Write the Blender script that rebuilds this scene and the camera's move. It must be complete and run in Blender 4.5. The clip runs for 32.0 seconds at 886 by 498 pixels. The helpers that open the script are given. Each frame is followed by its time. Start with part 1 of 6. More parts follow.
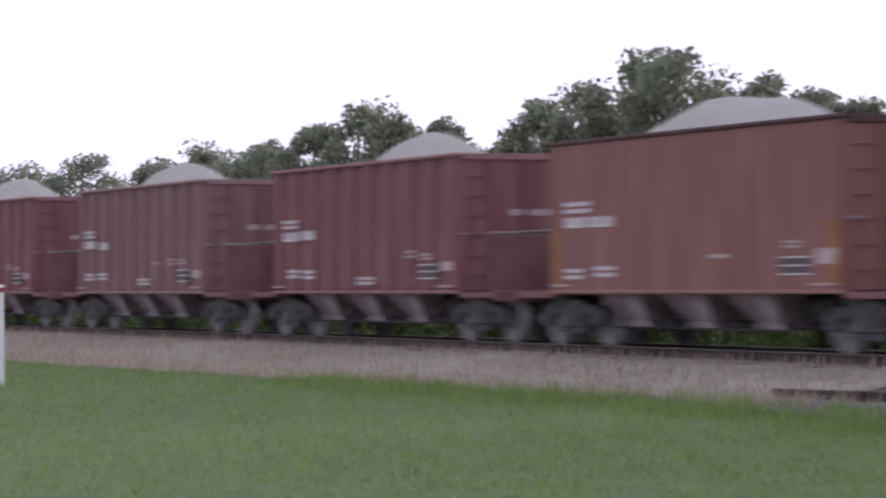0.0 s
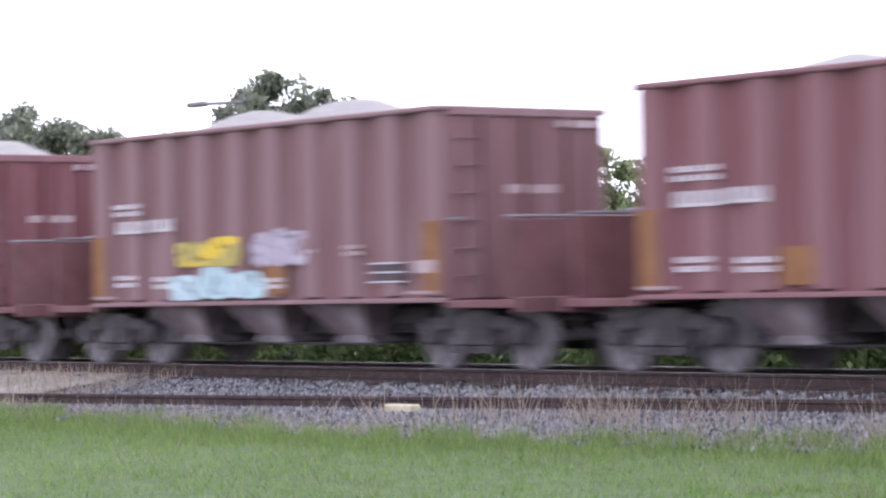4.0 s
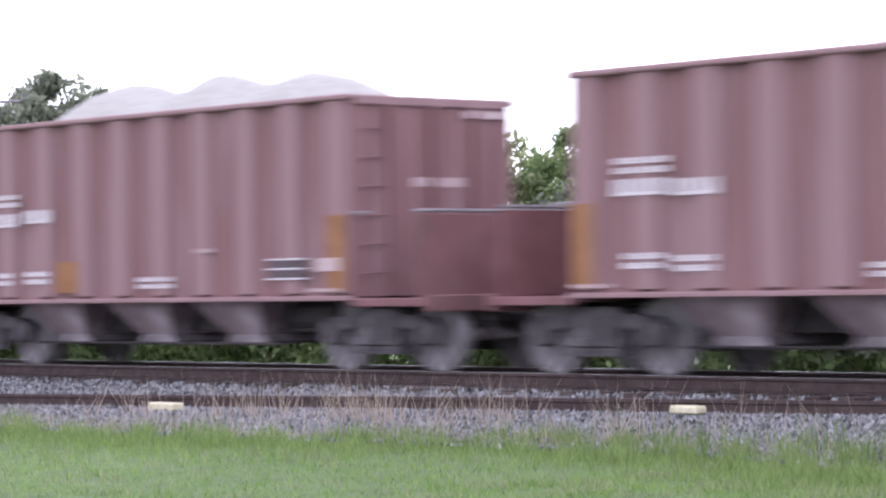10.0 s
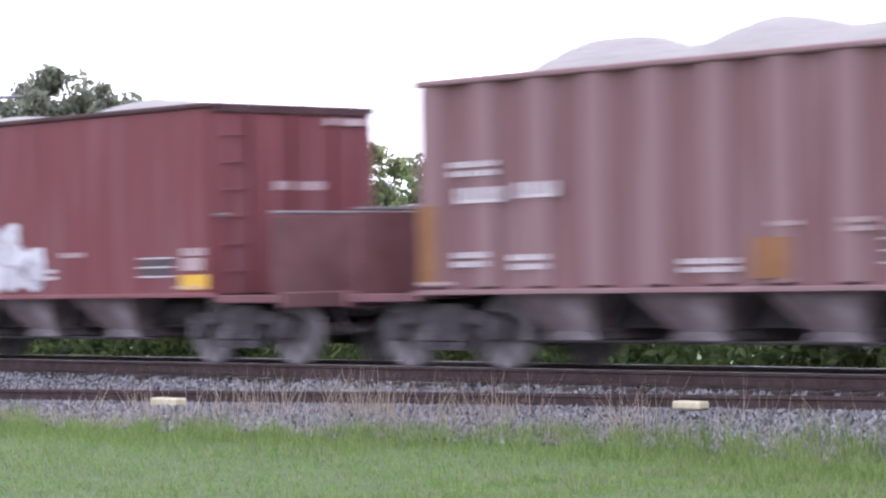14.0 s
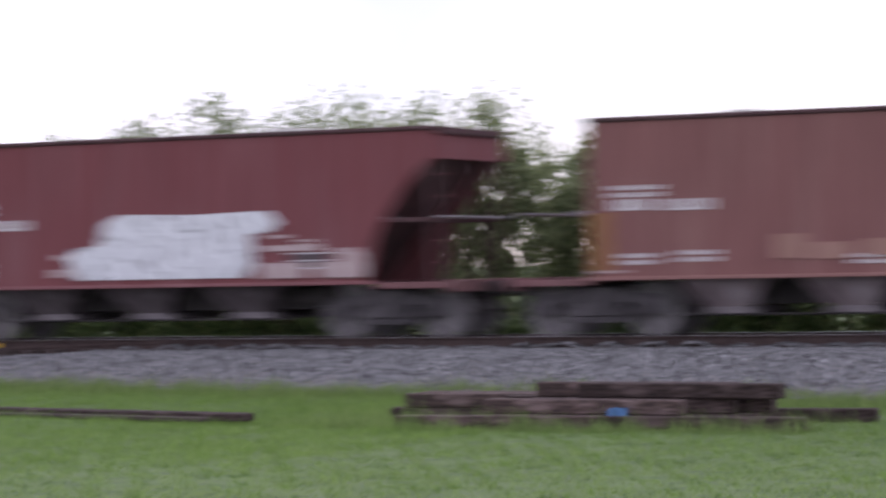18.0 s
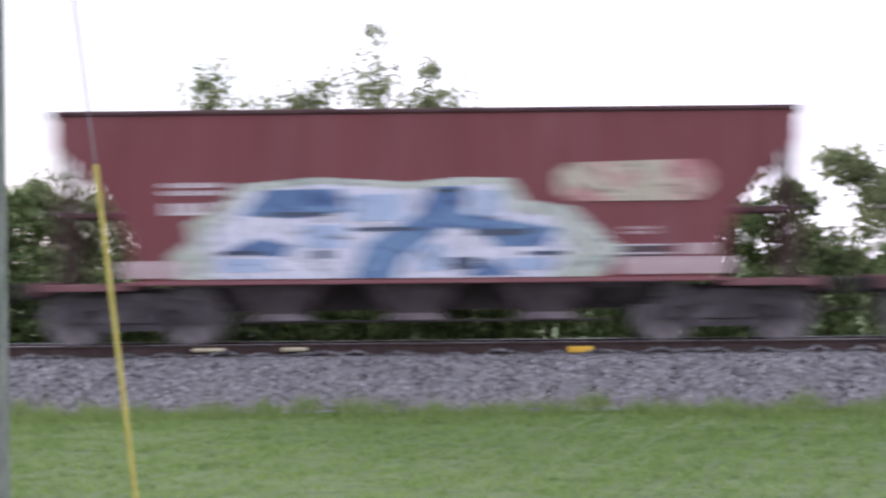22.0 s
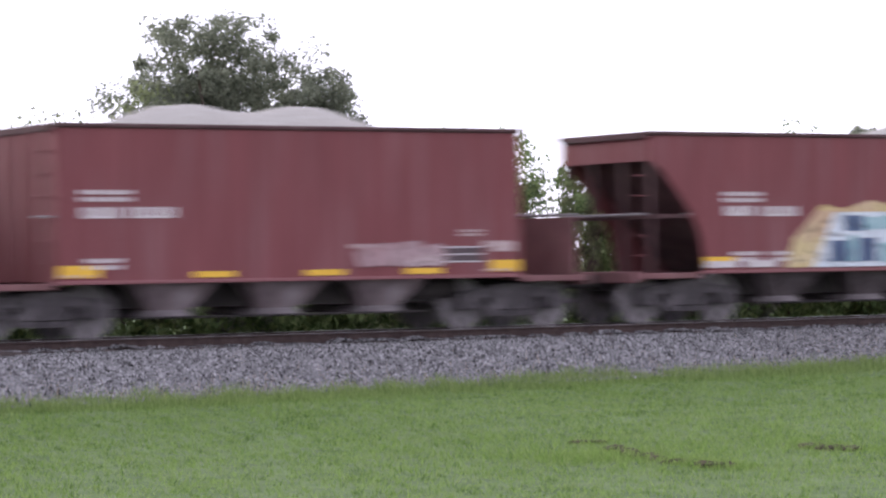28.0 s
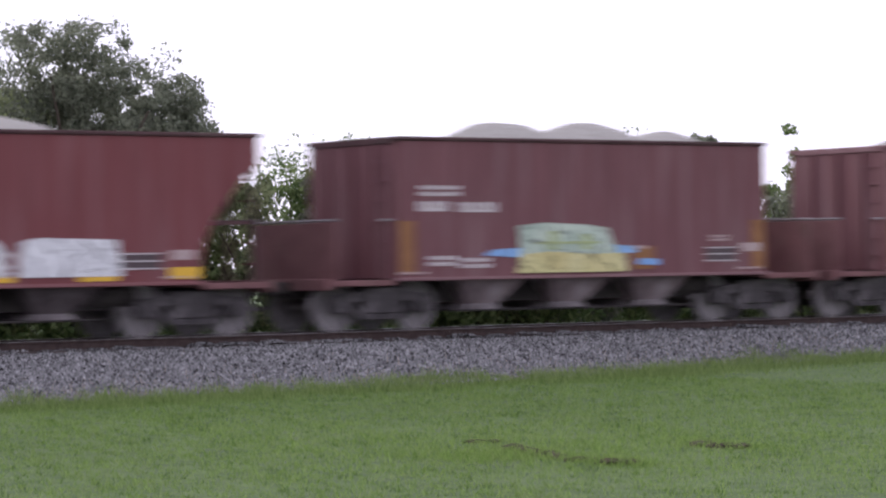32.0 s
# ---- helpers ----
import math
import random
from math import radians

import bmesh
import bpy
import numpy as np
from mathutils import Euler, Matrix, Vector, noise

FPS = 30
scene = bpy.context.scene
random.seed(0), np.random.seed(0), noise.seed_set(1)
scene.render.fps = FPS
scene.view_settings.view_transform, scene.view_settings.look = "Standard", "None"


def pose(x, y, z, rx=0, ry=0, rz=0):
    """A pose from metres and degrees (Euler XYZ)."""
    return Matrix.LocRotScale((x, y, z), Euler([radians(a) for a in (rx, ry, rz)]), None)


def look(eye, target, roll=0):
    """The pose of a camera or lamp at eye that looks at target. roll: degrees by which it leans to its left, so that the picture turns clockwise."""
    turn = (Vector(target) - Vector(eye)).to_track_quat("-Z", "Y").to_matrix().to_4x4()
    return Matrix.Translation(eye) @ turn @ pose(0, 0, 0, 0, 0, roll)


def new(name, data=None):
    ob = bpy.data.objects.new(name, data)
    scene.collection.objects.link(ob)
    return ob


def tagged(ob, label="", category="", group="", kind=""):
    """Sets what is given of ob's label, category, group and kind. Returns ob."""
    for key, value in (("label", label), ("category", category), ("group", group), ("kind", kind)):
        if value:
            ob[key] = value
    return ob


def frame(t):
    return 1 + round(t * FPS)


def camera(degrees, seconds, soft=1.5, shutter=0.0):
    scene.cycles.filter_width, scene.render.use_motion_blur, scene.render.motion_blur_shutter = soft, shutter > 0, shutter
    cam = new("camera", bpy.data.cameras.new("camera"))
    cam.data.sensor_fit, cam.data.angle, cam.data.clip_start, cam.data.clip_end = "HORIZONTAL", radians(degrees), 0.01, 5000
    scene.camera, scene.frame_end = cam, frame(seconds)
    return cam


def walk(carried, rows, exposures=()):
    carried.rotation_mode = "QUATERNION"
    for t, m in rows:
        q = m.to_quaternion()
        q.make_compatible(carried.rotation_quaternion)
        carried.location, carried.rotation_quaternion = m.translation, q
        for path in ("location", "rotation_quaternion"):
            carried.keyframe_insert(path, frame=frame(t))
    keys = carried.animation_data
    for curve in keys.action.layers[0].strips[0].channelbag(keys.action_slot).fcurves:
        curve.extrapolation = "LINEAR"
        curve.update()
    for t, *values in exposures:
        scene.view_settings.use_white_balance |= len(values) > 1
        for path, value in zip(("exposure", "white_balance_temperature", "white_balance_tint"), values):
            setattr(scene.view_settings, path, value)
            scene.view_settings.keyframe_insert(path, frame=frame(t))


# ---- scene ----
cam = camera(18.23, 32.0, soft=2.3, shutter=0.6)

# seconds, eye x y z, heading to the right of +y, pitch up, lean
PATH = [
    (0, -17.354, 6.680, 1.134, -63.943, 0.678, -0.497),
    (0.5, -16.517, 6.680, 1.134, -62.824, 0.687, -0.651),
    (1, -15.700, 6.680, 1.134, -61.623, 0.686, -0.579),
    (1.5, -14.652, 6.680, 1.134, -59.889, 0.681, -0.581),
    (2, -13.274, 6.680, 1.134, -57.203, 0.680, -0.605),
    (2.5, -12.277, 6.680, 1.134, -54.886, 0.698, -0.858),
    (3, -11.750, 6.680, 1.134, -53.502, 0.730, -0.978),
    (3.5, -11.410, 6.680, 1.134, -51.962, 0.749, -1.123),
    (4, -11.321, 6.680, 1.134, -51.529, 0.759, -1.224),
    (4.5, -11.180, 6.680, 1.134, -50.812, 0.763, -1.296),
    (6.5, -10.543, 6.680, 1.134, -47.231, 0.836, -1.201),
    (7, -10.610, 6.680, 1.134, -47.425, 0.803, -1.031),
    (7.5, -10.612, 6.680, 1.134, -47.443, 0.760, -1.005),
    (8, -10.615, 6.680, 1.134, -47.456, 0.720, -1.084),
    (8.5, -10.620, 6.680, 1.134, -47.492, 0.700, -1.092),
    (9, -10.614, 6.680, 1.134, -47.451, 0.697, -1.088),
    (9.5, -10.606, 6.680, 1.134, -47.400, 0.701, -1.023),
    (10, -10.600, 6.680, 1.134, -47.384, 0.670, -1.001),
    (10.5, -10.597, 6.680, 1.134, -47.376, 0.645, -0.985),
    (11, -10.602, 6.680, 1.134, -47.388, 0.617, -0.956),
    (11.5, -10.603, 6.680, 1.134, -47.391, 0.616, -0.988),
    (12, -10.601, 6.680, 1.134, -47.387, 0.612, -0.980),
    (12.5, -10.602, 6.680, 1.134, -47.388, 0.605, -1.012),
    (13, -10.607, 6.680, 1.134, -47.402, 0.602, -0.949),
    (13.5, -10.609, 6.680, 1.134, -47.421, 0.585, -0.954),
    (15.5, -10.608, 6.680, 1.134, -47.417, 0.588, -1.097),
    (16, -9.820, 6.680, 1.134, -45.191, 0.553, -1.108),
    (16.1, -9.256, 6.680, 1.134, -43.477, 0.565, -1.073),
    (16.2, -8.881, 6.680, 1.134, -42.272, 0.540, -1.049),
    (16.4, -8.203, 6.680, 1.134, -39.953, 0.489, -1.035),
    (16.5, -6.802, 5.620, 1.142, -39.081, 0.411, -1.028),
    (16.6, -4.532, 3.287, 1.151, -39.946, 0.238, -0.993),
    (16.7, -2.261, 0.953, 1.159, -39.612, 0.264, -0.973),
    (16.8, 0.009, -1.381, 1.167, -39.404, 0.290, -0.940),
    (16.9, 2.280, -3.715, 1.175, -39.302, 0.307, -0.899),
    (17, 4.550, -6.049, 1.183, -39.283, 0.315, -0.853),
    (17.1, 5.500, -7.399, 1.192, -39.015, 0.318, -0.891),
    (17.2, 6.450, -8.750, 1.200, -38.792, 0.316, -0.925),
    (17.3, 7.375, -10.325, 1.200, -38.197, 0.327, -0.991),
    (17.4, 8.300, -11.900, 1.200, -37.023, 0.319, -1.067),
    (17.5, 7.250, -11.896, 1.200, -35.163, 0.329, -1.153),
    (17.6, 6.200, -11.896, 1.200, -33.006, 0.334, -1.146),
    (17.8, 4.750, -11.896, 1.200, -29.188, 0.341, -1.118),
    (18, 3.300, -11.896, 1.200, -25.238, 0.348, -1.094),
    (18.2, 2.600, -11.896, 1.200, -22.673, 0.341, -1.186),
    (18.5, 1.750, -11.896, 1.200, -19.023, 0.331, -1.317),
    (19, 1.600, -11.896, 1.200, -15.409, 0.322, -1.173),
    (19.5, 1.600, -11.896, 1.200, -13.560, 0.335, -0.941),
    (20, 1.600, -11.896, 1.200, -11.930, 0.338, -1.124),
    (20.5, 1.600, -11.896, 1.200, -10.004, 0.319, -1.036),
    (21, 1.600, -11.896, 1.200, -7.176, 0.309, -0.989),
    (21.5, 1.600, -11.896, 1.200, -3.157, 0.294, -0.784),
    (22, 1.600, -11.896, 1.200, -0.576, 0.307, -0.563),
    (22.2, 1.400, -11.896, 1.200, 1.048, 0.314, -0.545),
    (22.5, 0.586, -11.896, 1.200, 4.193, 0.325, -0.542),
    (23, -1.200, -11.896, 1.200, 10.407, 0.296, -0.625),
    (23.5, -2.800, -11.896, 1.200, 15.451, 0.336, -0.575),
    (24, -5.000, -11.896, 1.200, 23.966, 0.324, -0.492),
    (24.5, -5.900, -11.896, 1.200, 26.696, 0.310, -0.818),
    (26.5, -5.700, -11.896, 1.200, 25.843, 0.296, -0.775),
    (27, -6.133, -11.896, 1.200, 26.482, 0.296, -0.793),
    (27.5, -6.567, -11.896, 1.200, 29.184, 0.264, -0.654),
    (28, -7.000, -11.896, 1.200, 30.881, 0.267, -0.828),
    (28.5, -7.333, -11.896, 1.200, 31.703, 0.289, -0.837),
    (29, -7.667, -11.896, 1.200, 33.080, 0.296, -0.775),
    (29.5, -8.000, -11.896, 1.200, 34.264, 0.299, -0.825),
    (30, -8.060, -11.896, 1.200, 34.424, 0.302, -0.809),
    (30.5, -8.120, -11.896, 1.200, 34.451, 0.298, -0.821),
    (31, -8.180, -11.896, 1.200, 34.604, 0.290, -0.801),
    (31.5, -8.240, -11.896, 1.200, 35.014, 0.312, -0.780),
    (32, -8.300, -11.896, 1.200, 35.114, 0.321, -0.835),
]


def aim(x, y, z, heading, pitch, lean):
    return pose(x, y, z, 90, 0, -heading) @ pose(0, 0, 0, pitch) @ pose(0, 0, 0, 0, 0, lean)


# stops by which the film's own camera brightens and darkens, and its white balance
EXPOSURES = [(0, -0.25), (1, 0.2), (2, 0.6), (3, 0.75), (4, 0.75), (7, 0.88), (12, 0.98), (13, 0.9), (16, 0.8), (17, 0.65), (18, 0.0), (18.5, 0.15), (19, 0.35), (19.5, 0.1), (20, -0.1), (21, 0.28), (22, 0.34), (24, 0.32), (27, 0.35), (28, 0.34), (29, 0.15), (30, 0.0), (32, -0.05)]
KELVIN = ((0, 6250), (2, 6150), (16, 6150), (18, 6330), (22, 6350), (24, 6430), (32, 6450))
walk(cam, [(t, aim(*p)) for t, *p in PATH], [(t, e, float(np.interp(t, *zip(*KELVIN))), 10) for t, e in EXPOSURES])

# ---- sky and sun: bright overcast evening, sun low behind the train ----
SUN_HEADING, SUN_HEIGHT = -17.0, 13.0
world = bpy.data.worlds.new("overcast_sky")
scene.world = world
world.use_nodes = True
wn, wl = world.node_tree.nodes, world.node_tree.links
wn.clear()
w_out = wn.new("ShaderNodeOutputWorld")
w_sky = wn.new("ShaderNodeTexSky")
w_sky.sky_type, w_sky.sun_disc = "NISHITA", False
w_sky.sun_elevation, w_sky.sun_rotation = radians(SUN_HEIGHT), radians(SUN_HEADING)
w_sky.air_density, w_sky.dust_density = 1.0, 0.3
w_b1 = wn.new("ShaderNodeBackground")
w_b1.inputs["Strength"].default_value = 0.012
w_b2 = wn.new("ShaderNodeBackground")
w_b2.inputs["Strength"].default_value = 1.15
w_add = wn.new("ShaderNodeAddShader")
w_co = wn.new("ShaderNodeTexCoord")
w_noise = wn.new("ShaderNodeTexNoise")
w_noise.inputs["Scale"].default_value, w_noise.inputs["Detail"].default_value = 5.0, 5.0
wl.new(w_co.outputs["Generated"], w_noise.inputs["Vector"])
w_ramp = wn.new("ShaderNodeValToRGB")
w_ramp.color_ramp.elements[0].position, w_ramp.color_ramp.elements[1].position = 0.35, 0.65
w_ramp.color_ramp.elements[0].color = (0.67, 0.69, 0.88, 1)
w_ramp.color_ramp.elements[1].color = (1.08, 1.03, 1.27, 1)
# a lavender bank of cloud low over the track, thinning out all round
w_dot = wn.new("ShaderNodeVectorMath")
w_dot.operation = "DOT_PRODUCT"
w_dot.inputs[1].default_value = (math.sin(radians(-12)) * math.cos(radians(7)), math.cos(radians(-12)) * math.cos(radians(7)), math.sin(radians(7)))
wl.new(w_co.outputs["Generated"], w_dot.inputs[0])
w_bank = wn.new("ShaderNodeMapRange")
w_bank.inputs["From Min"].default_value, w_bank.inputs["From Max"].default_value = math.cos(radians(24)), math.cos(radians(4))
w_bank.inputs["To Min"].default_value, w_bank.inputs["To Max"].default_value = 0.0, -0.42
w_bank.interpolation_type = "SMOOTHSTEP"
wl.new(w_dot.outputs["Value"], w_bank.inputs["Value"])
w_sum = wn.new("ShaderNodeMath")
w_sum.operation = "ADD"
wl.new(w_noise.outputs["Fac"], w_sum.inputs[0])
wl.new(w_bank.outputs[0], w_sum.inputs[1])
w_lift = wn.new("ShaderNodeMath")
w_lift.operation = "ADD"
w_lift.inputs[1].default_value = 0.22
wl.new(w_sum.outputs[0], w_lift.inputs[0])
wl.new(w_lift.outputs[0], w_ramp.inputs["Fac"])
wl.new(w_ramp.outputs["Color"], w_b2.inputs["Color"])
wl.new(w_sky.outputs["Color"], w_b1.inputs["Color"])
wl.new(w_b1.outputs[0], w_add.inputs[0])
wl.new(w_b2.outputs[0], w_add.inputs[1])
wl.new(w_add.outputs[0], w_out.inputs["Surface"])

sun = new("sun", bpy.data.lights.new("sun", "SUN"))
sun.data.energy, sun.data.angle, sun.data.color = 1.5, radians(14), (1.0, 0.90, 0.84)
_s = Vector((math.sin(radians(SUN_HEADING)) * math.cos(radians(SUN_HEIGHT)), math.cos(radians(SUN_HEADING)) * math.cos(radians(SUN_HEIGHT)), math.sin(radians(SUN_HEIGHT))))
sun.matrix_world = look(_s * 200, (0, 0, 0))


# ---- materials ----
def surface(name, dark, light, scale=4.0, rough=0.8, metal=0.0, bump=0.15, fine=40.0, stretch=(1, 1, 1), spot=None, spot_amount=0.5, spot_scale=1.2, vary=0.0, island=0.0):
    """A procedural surface: two colours mixed by coarse and fine noise, optional stains, a bump, and a tint per object."""
    m = bpy.data.materials.new(name)
    m.use_nodes = True
    n, l = m.node_tree.nodes, m.node_tree.links
    b = n["Principled BSDF"]
    b.inputs["Roughness"].default_value, b.inputs["Metallic"].default_value = rough, metal
    b.inputs["Specular IOR Level"].default_value = 0.25
    co = n.new("ShaderNodeTexCoord")
    mp = n.new("ShaderNodeMapping")
    mp.inputs["Scale"].default_value = stretch
    l.new(co.outputs["Object"], mp.inputs["Vector"])
    n1 = n.new("ShaderNodeTexNoise")
    n1.inputs["Scale"].default_value, n1.inputs["Detail"].default_value = scale, 5
    n2 = n.new("ShaderNodeTexNoise")
    n2.inputs["Scale"].default_value, n2.inputs["Detail"].default_value = fine, 3
    l.new(mp.outputs[0], n1.inputs["Vector"])
    l.new(co.outputs["Object"], n2.inputs["Vector"])
    av = n.new("ShaderNodeMath")
    av.operation = "MULTIPLY_ADD"
    av.inputs[1].default_value, av.inputs[2].default_value = 0.35, 0.0
    l.new(n2.outputs["Fac"], av.inputs[0])
    ad = n.new("ShaderNodeMath")
    ad.operation = "MULTIPLY_ADD"
    ad.inputs[1].default_value = 0.75
    l.new(n1.outputs["Fac"], ad.inputs[0])
    l.new(av.outputs[0], ad.inputs[2])
    rp = n.new("ShaderNodeValToRGB")
    rp.color_ramp.elements[0].position, rp.color_ramp.elements[1].position = 0.32, 0.72
    rp.color_ramp.elements[0].color, rp.color_ramp.elements[1].color = (*dark, 1), (*light, 1)
    l.new(ad.outputs[0], rp.inputs["Fac"])
    colour = rp.outputs["Color"]
    if spot:
        n3 = n.new("ShaderNodeTexNoise")
        n3.inputs["Scale"].default_value, n3.inputs["Detail"].default_value = spot_scale, 6
        l.new(mp.outputs[0], n3.inputs["Vector"])
        sr = n.new("ShaderNodeValToRGB")
        sr.color_ramp.elements[0].position, sr.color_ramp.elements[1].position = 0.5, 0.72
        sr.color_ramp.elements[1].color = (spot_amount,) * 3 + (1,)
        l.new(n3.outputs["Fac"], sr.inputs["Fac"])
        mx = n.new("ShaderNodeMix")
        mx.data_type = "RGBA"
        mx.inputs["B"].default_value = (*spot, 1)
        l.new(sr.outputs["Color"], mx.inputs["Factor"])
        l.new(colour, mx.inputs["A"])
        colour = mx.outputs["Result"]
    if vary:
        oi = n.new("ShaderNodeObjectInfo")
        hs = n.new("ShaderNodeHueSaturation")
        mr = n.new("ShaderNodeMapRange")
        mr.inputs["To Min"].default_value, mr.inputs["To Max"].default_value = 1 - vary, 1 + vary
        l.new(oi.outputs["Random"], mr.inputs["Value"])
        l.new(mr.outputs[0], hs.inputs["Value"])
        l.new(colour, hs.inputs["Color"])
        colour = hs.outputs["Color"]
    if island:
        gi = n.new("ShaderNodeNewGeometry")
        hi = n.new("ShaderNodeHueSaturation")
        mi = n.new("ShaderNodeMapRange")
        mi.inputs["To Min"].default_value, mi.inputs["To Max"].default_value = 1 - island, 1 + island
        l.new(gi.outputs["Random Per Island"], mi.inputs["Value"])
        l.new(mi.outputs[0], hi.inputs["Value"])
        l.new(colour, hi.inputs["Color"])
        colour = hi.outputs["Color"]
    l.new(colour, b.inputs["Base Color"])
    if bump:
        bp = n.new("ShaderNodeBump")
        bp.inputs["Strength"].default_value, bp.inputs["Distance"].default_value = bump, 0.02
        l.new(ad.outputs[0], bp.inputs["Height"])
        l.new(bp.outputs[0], b.inputs["Normal"])
    return m


def leaf_surface(name, dark, light):
    """Leaves: diffuse and a little light let through, varied leaf by leaf."""
    m = bpy.data.materials.new(name)
    m.use_nodes = True
    n, l = m.node_tree.nodes, m.node_tree.links
    n.clear()
    out, d, t, mix = n.new("ShaderNodeOutputMaterial"), n.new("ShaderNodeBsdfDiffuse"), n.new("ShaderNodeBsdfTranslucent"), n.new("ShaderNodeMixShader")
    g = n.new("ShaderNodeNewGeometry")
    rp = n.new("ShaderNodeValToRGB")
    rp.color_ramp.elements[0].color, rp.color_ramp.elements[1].color = (*dark, 1), (*light, 1)
    l.new(g.outputs["Random Per Island"], rp.inputs["Fac"])
    for s in (d, t):
        l.new(rp.outputs["Color"], s.inputs["Color"])
    mix.inputs["Fac"].default_value = 0.62
    l.new(d.outputs[0], mix.inputs[1])
    l.new(t.outputs[0], mix.inputs[2])
    l.new(mix.outputs[0], out.inputs["Surface"])
    return m


STREAK = (1.6, 1.6, 0.16)
TONES = {
    "brown": ((0.150, 0.080, 0.079), (0.225, 0.125, 0.122), (0.29, 0.20, 0.20)),
    "maroon": ((0.145, 0.060, 0.063), (0.215, 0.093, 0.097), (0.27, 0.165, 0.168)),
    "red": ((0.140, 0.044, 0.047), (0.205, 0.069, 0.073), (0.235, 0.122, 0.126)),
    "bright": ((0.205, 0.027, 0.035), (0.265, 0.046, 0.054), (0.26, 0.11, 0.11)),
    "dusty": ((0.235, 0.140, 0.140), (0.32, 0.205, 0.205), (0.37, 0.27, 0.27)),
    "rust": ((0.160, 0.072, 0.066), (0.235, 0.110, 0.100), (0.28, 0.16, 0.14)),
    "dark": ((0.125, 0.054, 0.060), (0.190, 0.088, 0.095), (0.24, 0.155, 0.16)),
}
PAINT = {k: surface(k + "_car_paint", d, l, 3.0, 0.75, bump=0.3, stretch=STREAK, spot=p, spot_amount=0.65, spot_scale=2.2) for k, (d, l, p) in TONES.items()}
# paler mix of each paint, for ribs and for light painted on sills
RIBPAINT = {k: surface(k + "_paler_paint", tuple(0.6 * a + 0.4 * c for a, c in zip(l, p)), tuple(0.35 * a + 0.65 * c for a, c in zip(l, p)), 2.6, 0.85, stretch=STREAK, spot=tuple(1.15 * c for c in p), spot_amount=0.5) for k, (d, l, p) in TONES.items()}
M_UNDER = surface("dusty_underframe", (0.09, 0.077, 0.080), (0.26, 0.23, 0.237), 3.4, 0.95, spot=(0.36, 0.325, 0.335), spot_amount=0.7, spot_scale=2.6)
# grimy steel, darkened for the shade under the cars
M_GRIME_SHADE = surface("grimy_shade_steel", (0.016, 0.014, 0.014), (0.045, 0.039, 0.038), 5.0, 0.85, spot=(0.12, 0.105, 0.10), spot_amount=0.4)
M_WHEEL = surface("dusty_wheel_steel", (0.14, 0.125, 0.127), (0.28, 0.26, 0.265), 6.0, 0.8, spot=(0.38, 0.36, 0.365), spot_amount=0.5)
M_TRUCK = surface("cast_truck_steel", (0.022, 0.020, 0.021), (0.105, 0.094, 0.098), 4.5, 0.9, spot=(0.34, 0.31, 0.318), spot_amount=0.55, spot_scale=3.2, bump=0.5)
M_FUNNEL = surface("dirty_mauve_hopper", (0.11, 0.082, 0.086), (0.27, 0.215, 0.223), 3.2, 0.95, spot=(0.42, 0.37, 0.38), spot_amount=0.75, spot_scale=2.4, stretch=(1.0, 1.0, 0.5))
M_LOAD = surface("pale_crushed_limestone", (0.275, 0.265, 0.238), (0.39, 0.375, 0.34), 9.0, 0.95, bump=0.8, fine=60)
M_WHITE = surface("faded_white_stencil", (0.42, 0.375, 0.375), (0.64, 0.61, 0.61), 7.0, 0.8)
M_PINK = surface("worn_white_stencil", (0.33, 0.235, 0.23), (0.50, 0.41, 0.40), 7.0, 0.8)
M_YELLOW = surface("yellow_reflector", (0.62, 0.36, 0.04), (0.78, 0.50, 0.07), 6.0, 0.5)
M_ORANGE = surface("orange_rust_patch", (0.20, 0.095, 0.045), (0.30, 0.155, 0.075), 4.0, 0.9)
M_DOCK = surface("black_data_panel", (0.05, 0.04, 0.045), (0.12, 0.09, 0.095), 6.0, 0.7)
M_RAIL = surface("brown_rail_side", (0.036, 0.024, 0.022), (0.080, 0.056, 0.051), 6.0, 0.85)
M_RAILTOP = surface("polished_rail_head", (0.42, 0.42, 0.43), (0.60, 0.60, 0.61), 3.0, 0.3, metal=1.0, bump=0)
M_TIE = surface("weathered_tie", (0.030, 0.022, 0.020), (0.085, 0.066, 0.060), 3.0, 0.95, stretch=(1, 6, 6), bump=0.6, vary=0.35)
M_OLDTIE = surface("old_creosote_tie", (0.020, 0.015, 0.014), (0.080, 0.055, 0.048), 5.0, 0.95, stretch=(1, 5, 5), bump=0.9, spot=(0.17, 0.125, 0.12), spot_amount=0.7, spot_scale=2.6, vary=0.5)
M_STONE = surface("grey_ballast_stone", (0.070, 0.071, 0.073), (0.215, 0.213, 0.213), 5.0, 0.95, bump=0.3, island=0.95)
M_BED = surface("ballast_bed", (0.034, 0.034, 0.036), (0.21, 0.207, 0.208), 14.0, 0.98, bump=1.0, fine=26)
M_VERGE = surface("dusty_dry_verge", (0.185, 0.175, 0.145), (0.35, 0.33, 0.285), 1.6, 1.0, bump=0.6, fine=18)
M_WOOD = surface("grey_green_pole_wood", (0.085, 0.10, 0.085), (0.30, 0.315, 0.275), 7.0, 0.95, stretch=(4, 4, 0.9), bump=0.9, fine=55, spot=(0.10, 0.16, 0.115), spot_amount=0.75, spot_scale=3.5)
M_STAKE = surface("yellow_plastic_guard", (0.42, 0.36, 0.08), (0.56, 0.49, 0.14), 4.0, 0.55, bump=0.05)
